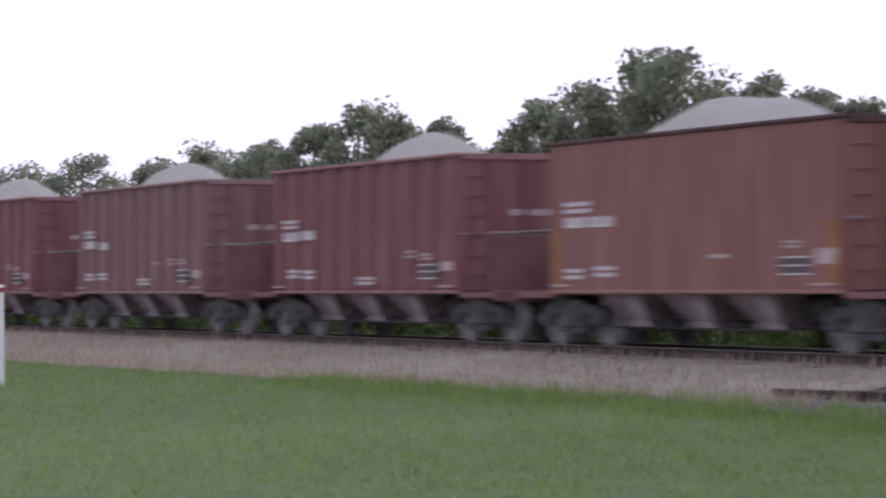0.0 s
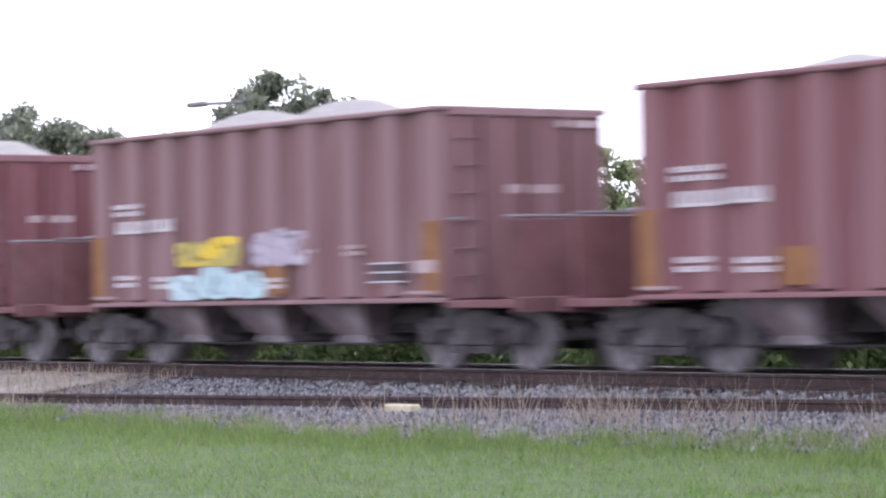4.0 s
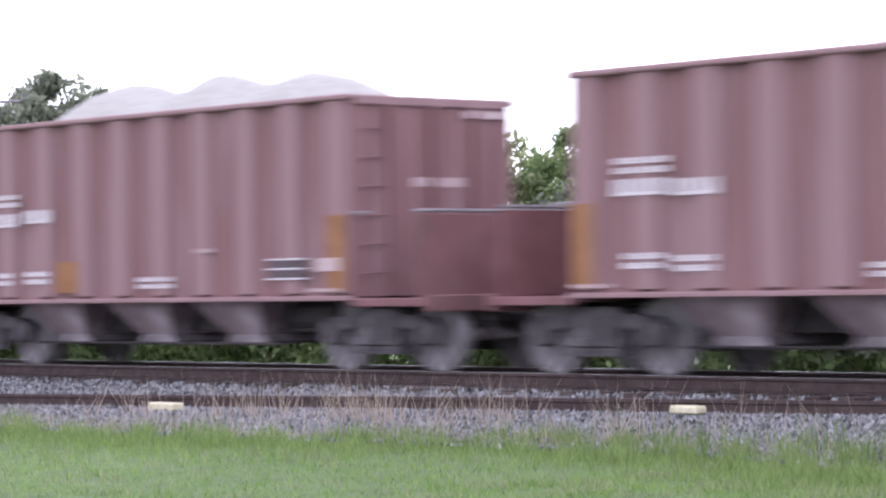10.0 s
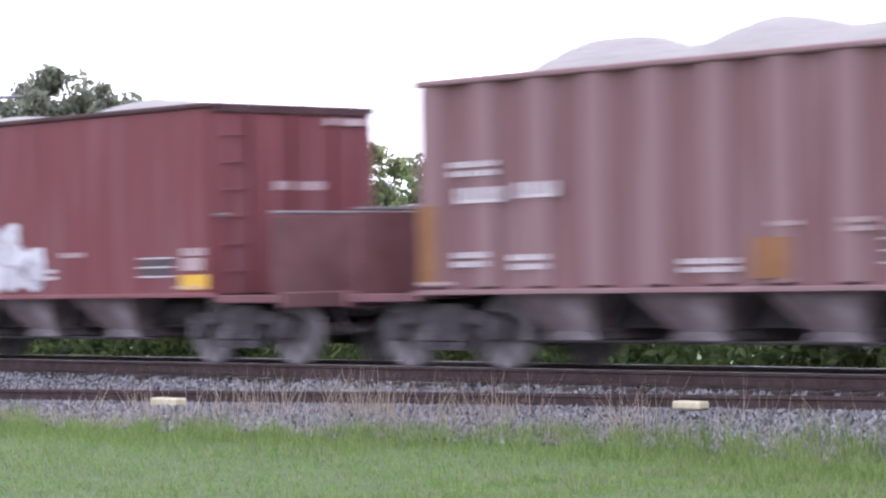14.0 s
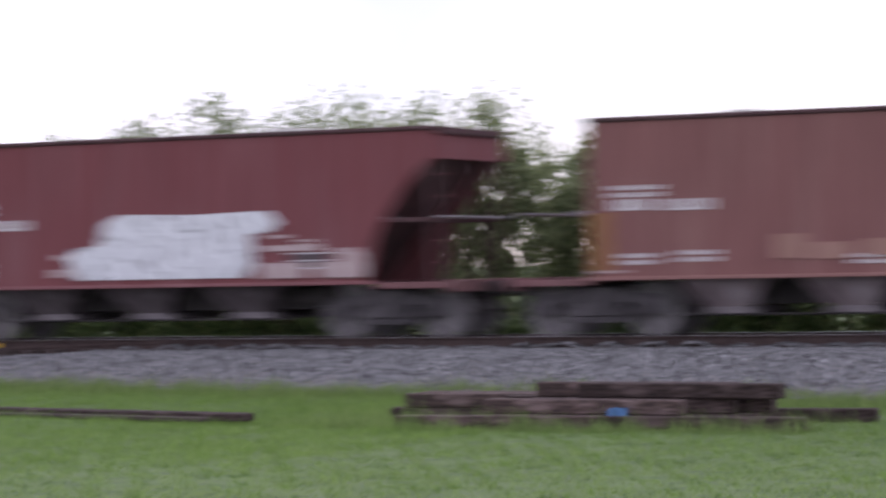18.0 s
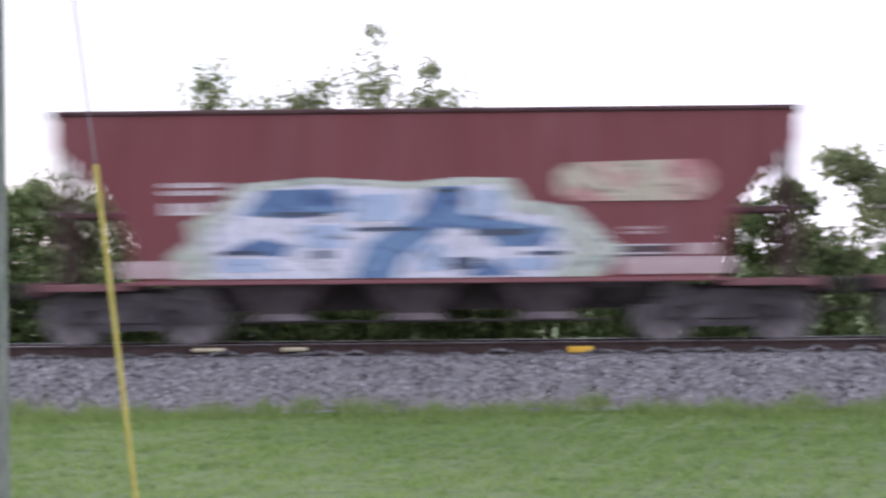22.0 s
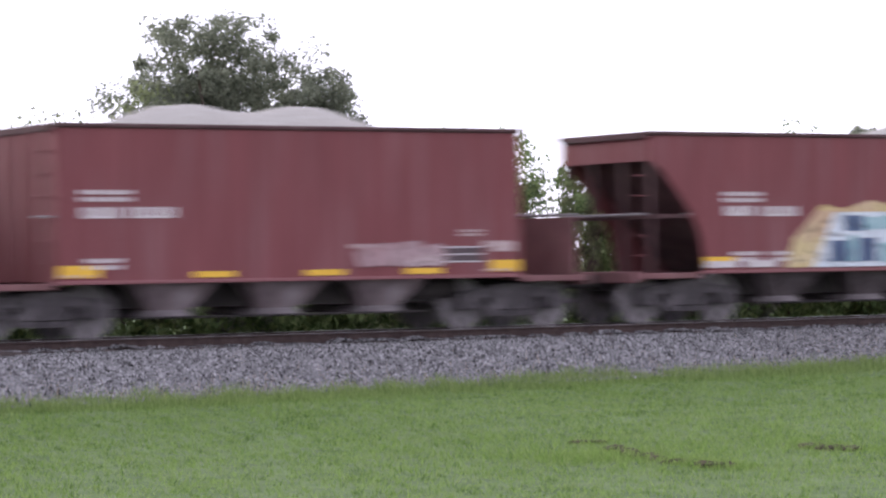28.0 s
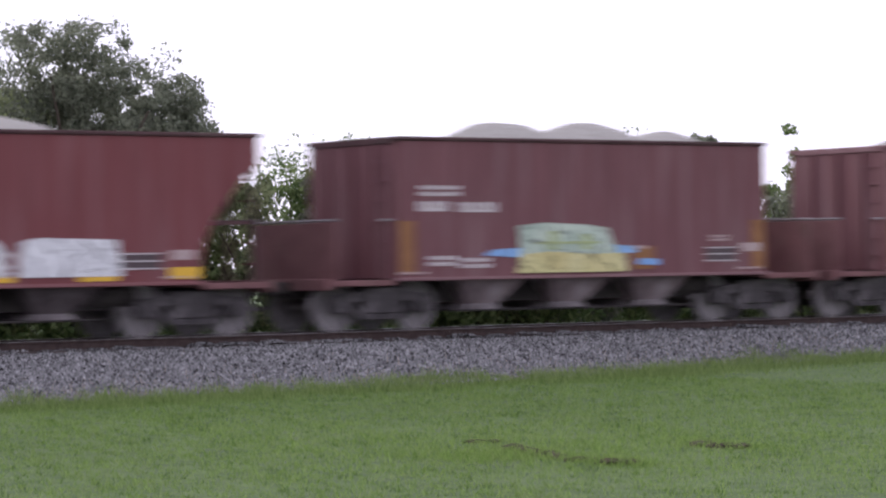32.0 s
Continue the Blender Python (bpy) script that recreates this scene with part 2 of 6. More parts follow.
M_BLOCK = surface("cream_painted_block", (0.45, 0.415, 0.27), (0.62, 0.575, 0.40), 8.0, 0.8)
M_BARK = surface("grey_brown_bark", (0.06, 0.05, 0.04), (0.15, 0.125, 0.10), 6.0, 0.95, stretch=(4, 4, 0.7), bump=0.7)
M_GROUND = surface("lawn_soil", (0.055, 0.092, 0.034), (0.125, 0.180, 0.066), 3.4, 1.0, bump=0.6, fine=16, spot=(0.13, 0.155, 0.075), spot_amount=0.4, spot_scale=2.2)
M_GRASS = leaf_surface("lawn_grass", (0.128, 0.222, 0.054), (0.290, 0.408, 0.120))
M_DEEP = leaf_surface("deep_green_grass", (0.060, 0.115, 0.030), (0.155, 0.235, 0.070))
M_TALLGRASS = leaf_surface("tall_green_weed", (0.10, 0.165, 0.055), (0.25, 0.325, 0.125))
M_DULL = leaf_surface("dull_lawn_grass", (0.165, 0.205, 0.098), (0.355, 0.395, 0.215))
M_PALE = leaf_surface("pale_lawn_grass", (0.150, 0.225, 0.078), (0.325, 0.405, 0.160))
M_EDGE = leaf_surface("rough_edge_grass", (0.130, 0.205, 0.064), (0.315, 0.400, 0.150))
M_DRY = leaf_surface("dry_straw_grass", (0.30, 0.245, 0.18), (0.54, 0.46, 0.36))
# a darker hopper colour, used on the sloping-ended cars
M_DIM = surface("darker_hopper", (0.050, 0.040, 0.043), (0.135, 0.110, 0.116), 3.2, 0.95, spot=(0.26, 0.23, 0.235), spot_amount=0.5, spot_scale=2.4)
# slope sheets, posts and rims coloured dark for the shade they lie in
M_SLOPE = surface("shade_dark_slope_sheet", (0.045, 0.026, 0.027), (0.105, 0.058, 0.060), 2.4, 0.9, spot=(0.09, 0.075, 0.065), spot_amount=0.5)
M_PANEL = surface("dirty_end_panel", (0.138, 0.066, 0.068), (0.228, 0.117, 0.118), 2.0, 0.9, spot=(0.12, 0.10, 0.08), spot_amount=0.5)
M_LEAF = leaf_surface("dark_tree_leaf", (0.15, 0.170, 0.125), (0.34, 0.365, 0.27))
M_LEAF2 = leaf_surface("fresh_bush_leaf", (0.105, 0.160, 0.068), (0.29, 0.365, 0.165))
M_LEAF3 = leaf_surface("olive_shrub_leaf", (0.135, 0.168, 0.090), (0.335, 0.375, 0.20))


# ---- mesh helpers ----
def box(bm, x0, x1, y0, y1, z0, z1, bevel=0.0):
    v = [bm.verts.new((x, y, z)) for x in (x0, x1) for y in (y0, y1) for z in (z0, z1)]
    fs = [bm.faces.new([v[i] for i in f]) for f in ((0, 1, 3, 2), (4, 6, 7, 5), (0, 4, 5, 1), (2, 3, 7, 6), (0, 2, 6, 4), (1, 5, 7, 3))]
    if bevel:
        bmesh.ops.bevel(bm, geom=list({e for f in fs for e in f.edges}), offset=bevel, segments=1, affect="EDGES")
    return bm


def rod(bm, a, b, r0, r1=None, n=8, cap=True):
    """A tapered round bar from a to b."""
    a, b = Vector(a), Vector(b)
    r1 = r0 if r1 is None else r1
    q = (b - a).to_track_quat("Z", "Y")
    ra = [bm.verts.new(a + q @ Vector((r0 * math.cos(6.28318 * i / n), r0 * math.sin(6.28318 * i / n), 0))) for i in range(n)]
    rb = [bm.verts.new(b + q @ Vector((r1 * math.cos(6.28318 * i / n), r1 * math.sin(6.28318 * i / n), 0))) for i in range(n)]
    for i in range(n):
        bm.faces.new((ra[i], ra[(i + 1) % n], rb[(i + 1) % n], rb[i]))
    if cap:
        bm.faces.new(ra[::-1])
        bm.faces.new(rb)
    return bm


def plate(bm, outline, y0, y1):
    """An x-z outline made solid from y0 to y1."""
    f = [bm.verts.new((x, y0, z)) for x, z in outline]
    g = [bm.verts.new((x, y1, z)) for x, z in outline]
    bm.faces.new(f)
    bm.faces.new(g[::-1])
    k = len(f)
    for i in range(k):
        bm.faces.new((f[i], g[i], g[(i + 1) % k], f[(i + 1) % k]))
    bmesh.ops.recalc_face_normals(bm, faces=bm.faces)
    return bm


def lathe(bm, profile, axis_y=True, n=20):
    """A profile of (along, radius) turned round the y axis."""
    rings = []
    for s, r in profile:
        rings.append([bm.verts.new((r * math.cos(6.28318 * i / n), s, r * math.sin(6.28318 * i / n))) for i in range(n)])
    for p, q in zip(rings, rings[1:]):
        for i in range(n):
            bm.faces.new((p[i], p[(i + 1) % n], q[(i + 1) % n], q[i]))
    bm.faces.new(rings[0])
    bm.faces.new(rings[-1][::-1])
    bmesh.ops.recalc_face_normals(bm, faces=bm.faces)
    return bm


MESHES = {}


def mesh_of(key, build, material):
    """One shared mesh for each key and material."""
    full = (key, material.name)
    if full not in MESHES:
        bm = bmesh.new()
        build(bm)
        me = bpy.data.meshes.new(key)
        bm.to_mesh(me)
        bm.free()
        me.materials.append(material)
        MESHES[full] = me
    return MESHES[full]


def part(name, key, build, material, parent, at=None, label=""):
    ob = new(name, mesh_of(key, build, material))
    ob.parent = parent
    if at is not None:
        ob.matrix_basis = at
    if label:
        tagged(ob, label)
    return ob


def from_arrays(name, verts, faces, material, smooth=False):
    """A mesh object from numpy arrays of corners and of equal-sized faces."""
    me = bpy.data.meshes.new(name)
    k = faces.shape[1]
    me.vertices.add(len(verts))
    me.vertices.foreach_set("co", np.ascontiguousarray(verts, dtype=np.float32).ravel())
    me.loops.add(faces.size)
    me.loops.foreach_set("vertex_index", np.ascontiguousarray(faces, dtype=np.int32).ravel())
    me.polygons.add(len(faces))
    me.polygons.foreach_set("loop_start", np.arange(len(faces), dtype=np.int32) * k)
    me.polygons.foreach_set("loop_total", np.full(len(faces), k, dtype=np.int32))
    me.update(calc_edges=True)
    me.materials.append(material)
    if smooth:
        me.shade_smooth()
    return new(name, me)


RNG = np.random.default_rng(7)

# ---- the ground ----
NEAR_RAIL, FAR_RAIL, TRACK_Y = 30.25, 31.75, 31.0


def lawn_level(x):
    """Height of the mown lawn beside the line: a little lower towards the right."""
    return np.interp(x, [-60, -28, -10, 60], [-0.52, -0.55, -0.75, -0.78])


def lawn_edge(x):
    return np.interp(x, [-114, -72.33, -60.45, -49, -36.62, -31.85, -27.98, -20, -6, 5, 9, 13, 17, 20, 29, 60], [24.2, 24.6, 25.3, 25.6, 24.9, 25.5, 25.9, 24.9, 24.2, 24.1, 23.9, 24.7, 24.8, 25.3, 27.6, 28.0])


def siding_y(x):
    """The siding leaves the main line at the switch and draws away from it."""
    return np.interp(x, [-200, -55, -25, -21], [26.4, 26.45, 29.75, 30.15])


def siding_z(x):
    return np.interp(x, [-60, -50, -46, -42, -38, -34, -31, -28, -25, -22], [-0.40, -0.36, -0.32, -0.295, -0.26, -0.22, -0.20, -0.18, -0.12, -0.03])


def ground_level(x, y):
    lawn = lawn_level(x)
    edge = lawn_edge(x)
    top = np.minimum(edge + 3.6, 29.3)
    k = np.clip((y - edge) / np.maximum(top - edge, 0.3), 0, 1)
    front = lawn + (-0.235 - lawn) * k * k * (3 - 2 * k)
    # the bed of the siding lies a little lower than that of the main line
    low = siding_z(x) - 0.20
    k2 = np.clip((y - edge) / np.maximum(siding_y(x) - 0.9 - edge, 0.3), 0, 1)
    k3 = np.clip((y - siding_y(x) - 0.1) / np.maximum(29.5 - siding_y(x), 0.3), 0, 1)
    side = lawn + (low - lawn) * k2 + (-0.235 - low) * k3
    front = np.where(x < -23.0, side, front)
    back = np.clip((y - 33.2) / 1.6, 0, 1)
    return np.where(y > 33.2, -0.235 + (-0.6 + 0.235) * back, front)


def ground():
    xs = np.concatenate([[-2500, -800, -300, -150], np.arange(-110, 60.1, 0.5), [90, 200, 500, 2500]])
    ys = np.concatenate([[-2500, -600, -150, -60], np.arange(-30, 22, 1.0), np.arange(22, 36, 0.25), [38, 45, 60, 120, 300, 800, 2500]])
    gx, gy = np.meshgrid(xs, ys)
    gz = ground_level(gx, gy)
    near = (np.abs(gx + 25) < 85) & (gy > -30) & (gy < 36)
    gz = gz + np.where(near & (gy < lawn_edge(gx) - 0.3), 0.004 * np.sin(gx * 1.7 + 0.6 * gy) * np.sin(gy * 1.1 + 0.4 * gx) + 0.004 * np.sin(gx * 0.61 + 2.1 * gy + 1.3 * np.sin(gx * 0.9)), 0)
    w = len(xs)
    idx = np.arange(len(ys) * w).reshape(len(ys), w)
    f = np.stack([idx[:-1, :-1], idx[:-1, 1:], idx[1:, 1:], idx[1:, :-1]], -1).reshape(-1, 4)
    ob = from_arrays("ground", np.stack([gx, gy, gz], -1).reshape(-1, 3), f, M_GROUND, True)
    tagged(ob, "mown green lawn beside the railway line", "lawn", kind="structure")


def patchy(x, y, size, seed):
    """A smooth field of -1 to 1 with patches of the given size and no regular beat."""
    r = np.random.default_rng(seed)
    v = np.zeros(len(x))
    for k in range(9):
        a, w = r.uniform(0, 6.28), r.uniform(0.55, 1.9) * 6.28 / size
        v += np.sin((x * np.cos(a) + y * np.sin(a)) * w + r.uniform(0, 6.28))
    return v / 3.2


def ballast_sheet(first, last, material, label):
    xs = np.arange(first, last, 0.4)
    s = np.linspace(0, 1, 22)
    gx = np.repeat(xs[:, None], len(s), 1)
    e = lawn_edge(gx) + 0.25 * np.sin(gx * 2.1) * np.sin(gx * 0.63)
    gy = e + (34.0 - e) * s[None, :]
    gz = ground_level(gx, gy) + (0.035 if first > -100 else 0.075) + 0.02 * np.sin(gx * 7.3 + gy * 5.1) * np.sin(gy * 6.7)
    gz[:, 0] -= 0.06
    idx = np.arange(gx.size).reshape(gx.shape)
    f = np.stack([idx[:-1, :-1], idx[1:, :-1], idx[1:, 1:], idx[:-1, 1:]], -1).reshape(-1, 4)
    ob = from_arrays("ballast_bed", np.stack([gx, gy, gz], -1).reshape(-1, 3), f, material)
    tagged(ob, label, "ballast", kind="structure")


def ballast():
    """The bed of crushed stone, a sheet just above the ground, and the loose stones on it."""
    for first, last, material, label in ((-48.2, 62, M_BED, "grey crushed stone ballast under the track"), (-180, -47.8, M_VERGE, "strip of pale dusty ground with dry weeds")):
        ballast_sheet(first, last, material, label)
    n = 182000
    x = RNG.uniform(-51, 38, n)
    y = lawn_edge(x) - 0.25 + (30.1 - lawn_edge(x)) * RNG.random(n) ** 0.85
    r = RNG.uniform(0.014, 0.040, n)
    # stones heaped unevenly against the near rail
    heaped = np.arange(n) >= 170000
    x = np.where(heaped, RNG.uniform(-24, 34, n), x)
    y = np.where(heaped, RNG.uniform(29.72, 30.16, n), y)
    lift = np.where(heaped, np.clip(0.035 + 0.045 * patchy(x, 0 * x, 0.7, 14), 0.0, 0.085), 0.0)
    base = np.array([[1, 0, -0.5], [-0.8, 0.3, -0.5], [0, 1, -0.3], [0.2, -0.9, -0.5], [0.1, 0, 0.8]])
    tri = np.array([[0, 2, 4], [2, 1, 4], [1, 3, 4], [3, 0, 4]])
    a = RNG.uniform(0, 6.28, n)
    c, sn = np.cos(a), np.sin(a)
    v = base[None] * RNG.uniform(0.7, 1.35, (n, 5, 3)) * r[:, None, None]
    vx = v[..., 0] * c[:, None] - v[..., 1] * sn[:, None] + x[:, None]
    vy = v[..., 0] * sn[:, None] + v[..., 1] * c[:, None] + y[:, None]
    vz = v[..., 2] + (ground_level(x, y) + 0.045 + lift)[:, None]
    f = (np.arange(n)[:, None, None] * 5 + tri[None]).reshape(-1, 3)
    ob = from_arrays("ballast_stones", np.stack([vx, vy, vz], -1).reshape(-1, 3), f, M_STONE)
    tagged(ob, "loose grey crushed stones on the ballast", "stones", kind="stuff")


def blades(name, x, y, height, width, material, lean=0.35):
    """Single blades, each one tapering triangle on the ground."""
    n = len(x)
    a = RNG.uniform(0, 6.28, n)
    z = ground_level(x, y) - 0.01
    dx, dy = np.cos(a) * width / 2, np.sin(a) * width / 2
    la = RNG.uniform(0, 6.28, n)
    ll = RNG.random(n) * lean * height
    v = np.empty((n, 3, 3))
    v[:, 0] = np.stack([x - dx, y - dy, z], -1)
    v[:, 1] = np.stack([x + dx, y + dy, z], -1)
    v[:, 2] = np.stack([x + np.cos(la) * ll, y + np.sin(la) * ll, z + height], -1)
    return from_arrays(name, v.reshape(-1, 3), np.arange(3 * n).reshape(n, 3), material)


def grass():
    n = 620000
    near = np.arange(n) < 460000
    x = np.where(near, RNG.uniform(-15, 22, n), RNG.uniform(-45, 38, n))
    y = 4.5 + (lawn_edge(x) - 4.5 + 0.1) * RNG.random(n) ** np.where(near, 0.9, 0.5)
    # pale, drier and deep green tufts mixed with the fresh green
    v = 0.75 * patchy(x, y, 0.34, 1) + 0.6 * patchy(x, y, 1.1, 2) + 0.3 * patchy(x, y, 3.5, 9) + RNG.normal(0, 0.45, n)
    tall = 1.0 + 0.6 * patchy(x, y, 0.30, 3) + 0.3 * patchy(x, y, 1.2, 10)
    for name, pick, material, label in (("lawn_grass", np.abs(v) < 0.8, M_GRASS, "short mown green lawn grass blades"), ("pale_grass", v >= 0.8, M_PALE, "pale dry tufts of mown lawn grass"), ("deep_grass", v <= -0.8, M_DEEP, "deep green tufts of mown lawn grass")):
        k = int(pick.sum())
        ob = blades(name, x[pick], y[pick], RNG.uniform(0.018, 0.060, k) * np.clip(tall[pick], 0.35, 2.4), RNG.uniform(0.006, 0.014, k), material, 1.5)
        tagged(ob, label, "grass", kind="stuff")
    n = 230000
    x = np.where(np.arange(n) < 150000, RNG.uniform(-85, -24, n), RNG.uniform(-27, -10, n))
    y = 11.5 + (lawn_edge(x) - 11.5) * RNG.random(n) ** 0.8
    h = RNG.uniform(0.03, 0.10, n) * np.clip(1 + 0.5 * patchy(x, y, 1.6, 4), 0.4, 2)
    dull = (patchy(x, y, 1.4, 15) + 0.7 * patchy(x, y, 0.4, 16) + RNG.normal(0, 0.5, n) > -0.1) & (x < -22)
    for name, pick, material, label in (("rough_grass", ~dull, M_GRASS, "short green lawn grass farther along the line"), ("dull_grass", dull, M_DULL, "dull yellowish lawn grass farther along the line")):
        ob = blades(name, x[pick], y[pick], h[pick], RNG.uniform(0.008, 0.016, int(pick.sum())), material, 1.3)
        tagged(ob, label, "grass", kind="stuff")
    # a rough band of taller, duller grass that straggles out over the stones in tufts
    n = 130000
    x = RNG.uniform(-60, 38, n)
    out = 0.55 * patchy(x, 0 * x, 2.2, 5) + 0.4 * patchy(x, 0 * x, 0.6, 6)
    y = lawn_edge(x) + 0.1 - np.abs(RNG.normal(0, 0.8, n)) + np.clip(out, -0.4, 0.7) + np.abs(RNG.normal(0, 0.22, n)) - 0.15
    h = RNG.uniform(0.05, 0.20, n) * np.where(x < -22, 0.9, 1.0) * np.clip(0.85 + 0.7 * patchy(x, y, 0.9, 7), 0.35, 2.2)
    ob = blades("edge_weeds", x, y, h + 0.02, RNG.uniform(0.007, 0.016, n), M_EDGE, 0.9)
    tagged(ob, "taller dull green weeds along the ballast edge", "weeds", kind="stuff")
    # dry straw: a dense band far along the line, thin stalks in clumps elsewhere
    clump = np.concatenate([RNG.normal(-33.6, 1.7, 46), RNG.uniform(-41, -27, 20)])
    m = len(clump)
    x = np.concatenate([RNG.uniform(-110, -46.5, 34000), np.repeat(clump, 9) + RNG.normal(0, 0.14, m * 9), RNG.uniform(-47, -24, 1500), RNG.uniform(-22, 30, 1100)])
    n = len(x)
    e = lawn_edge(x)
    far = (x < -46) & (np.arange(n) < 34000)
    cl = (np.arange(n) >= 34000) & (np.arange(n) < 34000 + m * 9)
    yc = np.concatenate([np.zeros(34000), np.repeat(RNG.uniform(26.2, 28.0, m), 9) + RNG.normal(0, 0.1, m * 9), np.zeros(2600)])
    y = np.where(far, e - 0.2 + (30.0 - e) * RNG.random(n), np.where(cl, yc, e + np.abs(RNG.normal(0.1, 0.8, n))))
    h = np.where(far, RNG.uniform(0.08, 0.34, n), np.where(cl, RNG.uniform(0.2, 0.68, n), RNG.uniform(0.08, 0.3, n)))
    ob = blades("dry_grass", x, y, h, np.where(far, 0.02, 0.011), M_DRY, 0.75)
    tagged(ob, "dry straw-coloured grass stalks in the stones", "dry grass", kind="stuff")
    # short dry weeds thinning out up the bank of stones
    n = 66000
    x = np.where(np.arange(n) < 52000, RNG.uniform(-48, 38, n), RNG.uniform(-46, -23, n))
    y = lawn_edge(x) + np.abs(RNG.normal(0, 1.0, n)) * np.clip(0.8 + 0.6 * patchy(x, 0 * x, 1.8, 8), 0.2, 2)
    ob = blades("bank_weeds", x, y, RNG.uniform(0.03, 0.12, n), RNG.uniform(0.006, 0.012, n), M_DRY, 1.2)
    tagged(ob, "short dry weeds thinning out over the stones", "dry weeds", kind="stuff")
    # wispy green weeds standing in separate clumps
    cx = np.concatenate([RNG.uniform(-37, -24, 34), [-28.6, -28.9, -29.2, -26.6, -26.0, -25.2], RNG.uniform(-54, -38, 12), RNG.uniform(-22, 30, 16)])
    cy = lawn_edge(cx) + RNG.uniform(-0.3, 0.7, len(cx))
    tall = np.where(cx > -24, 0.20, np.where(np.abs(cx + 27) < 2.6, 0.40, 0.24)) * RNG.uniform(0.5, 1.2, len(cx))
    x = np.repeat(cx, 55) + RNG.normal(0, 0.20, 55 * len(cx))
    y = np.repeat(cy, 55) + RNG.normal(0, 0.18, 55 * len(cx))
    ob = blades("weed_clumps", x, y, np.repeat(tall, 55) * RNG.uniform(0.35, 1.25, len(x)), np.full(len(x), 0.010), M_TALLGRASS, 0.8)
    tagged(ob, "wispy tall green weed clumps at the ballast edge", "weeds", kind="stuff")


ground()
ballast()
grass()


# ---- the track ----
def rail_thing(name, points, label, head=None):
    """A rail: foot, web and head along points, the head's top polished."""
    base = new(name)
    base.location = points[0]
    tagged(base, label, "rail", kind="structure")
    o = Vector(points[0])

    def run(bm, profile):
        rings = []
        for p in points:
            p = Vector(p) - o
            rings.append([bm.verts.new((p.x, p.y + dy, p.z + dz)) for dy, dz in profile])
        k = len(profile)
        for a, b in zip(rings, rings[1:]):
            for i in range(k):
                bm.faces.new((a[i], b[i], b[(i + 1) % k], a[(i + 1) % k]))
        bmesh.ops.recalc_face_normals(bm, faces=bm.faces)

    part("rail_body", name + "_body", lambda bm: run(bm, [(-0.07, -0.175), (0.07, -0.175), (0.07, -0.16), (0.012, -0.145), (0.012, -0.05), (0.036, -0.04), (0.036, -0.006), (-0.036, -0.006), (-0.036, -0.04), (-0.012, -0.05), (-0.012, -0.145), (-0.07, -0.16)]), M_RAIL, base)
    part("rail_head", name + "_head", lambda bm: run(bm, [(-0.030, -0.008), (0.030, -0.008), (0.030, -0.003), (0.020, 0.0), (-0.020, 0.0), (-0.030, -0.003)]), head or M_RAILTOP, base)


rail_thing("rail_near", [(-400, NEAR_RAIL, 0), (300, NEAR_RAIL, 0)], "brown steel rail with a polished head")
rail_thing("rail_far", [(-400, FAR_RAIL, 0), (300, FAR_RAIL, 0)], "brown steel rail with a polished head")
rail_thing("rail_siding", [(x, float(siding_y(x)), float(siding_z(x))) for x in (-49, -46, -43, -40, -37, -34, -31, -28, -25, -23, -21.5)], "brown siding rail joining the main line", M_RAIL)


def ties():
    def wood(bm):
        box(bm, -0.115, 0.115, -1.42, 1.3, -0.17, 0.0, 0.012)
    rnd = random.Random(3)
    base = new("track_ties")
    tagged(base, "dark weathered wooden ties in the ballast", "ties", kind="structure")
    for i in range(230):
        x = -78 + i * 0.52
        part("tie", "tie", wood, M_TIE, base, pose(x, TRACK_Y + rnd.uniform(-0.16, 0.10), -0.165 + rnd.uniform(-0.01, 0.01), 0, 0, rnd.uniform(-1.5, 1.5)))
    def stub(bm):
        box(bm, -0.115, 0.115, -0.6, 0.4, -0.17, 0.0, 0.012)
    for i in range(46):
        x = -48.8 + i * 0.55
        part("tie", "siding_tie", stub, M_TIE, base, pose(x, float(siding_y(x)), float(siding_z(x)) - 0.178, 0, 0, rnd.uniform(-2, 2)))


ties()

# ---- the hopper cars ----
HALF, WIDE, SILL, RIM = 4.425, 1.45, 0.958, 3.54
TRUCK = 4.5
PITCH = 12.87
# slack in the couplings, by which single cars stand out of the even spacing
SLACK = {3: 0.25, 5: 0.15, 7: 0.2, 8: -0.12, 11: -0.15, 14: -0.35, 15: -0.42, 16: -0.42, 20: -0.35, 21: -0.18, 23: -0.2, 30: -0.4, 31: -0.45, 32: -0.1, 34: -0.15, 40: 0.2, 51: 0.2, 52: 0.3, 53: -0.3}
WHEEL_R = 0.457


def wheelset_mesh(bm):
    lathe(bm, [(-0.86, 0.07), (-0.84, 0.16), (-0.79, 0.16), (-0.785, 0.40), (-0.80, 0.41), (-0.80, 0.457), (-0.70, 0.462), (-0.69, 0.485), (-0.665, 0.48), (-0.66, 0.40), (-0.70, 0.39), (-0.70, 0.15), (-0.66, 0.085),
               (0.66, 0.085), (0.70, 0.15), (0.70, 0.39), (0.66, 0.40), (0.665, 0.48), (0.69, 0.485), (0.70, 0.462), (0.80, 0.457), (0.80, 0.41), (0.785, 0.40), (0.79, 0.16), (0.84, 0.16), (0.86, 0.07)], n=18)


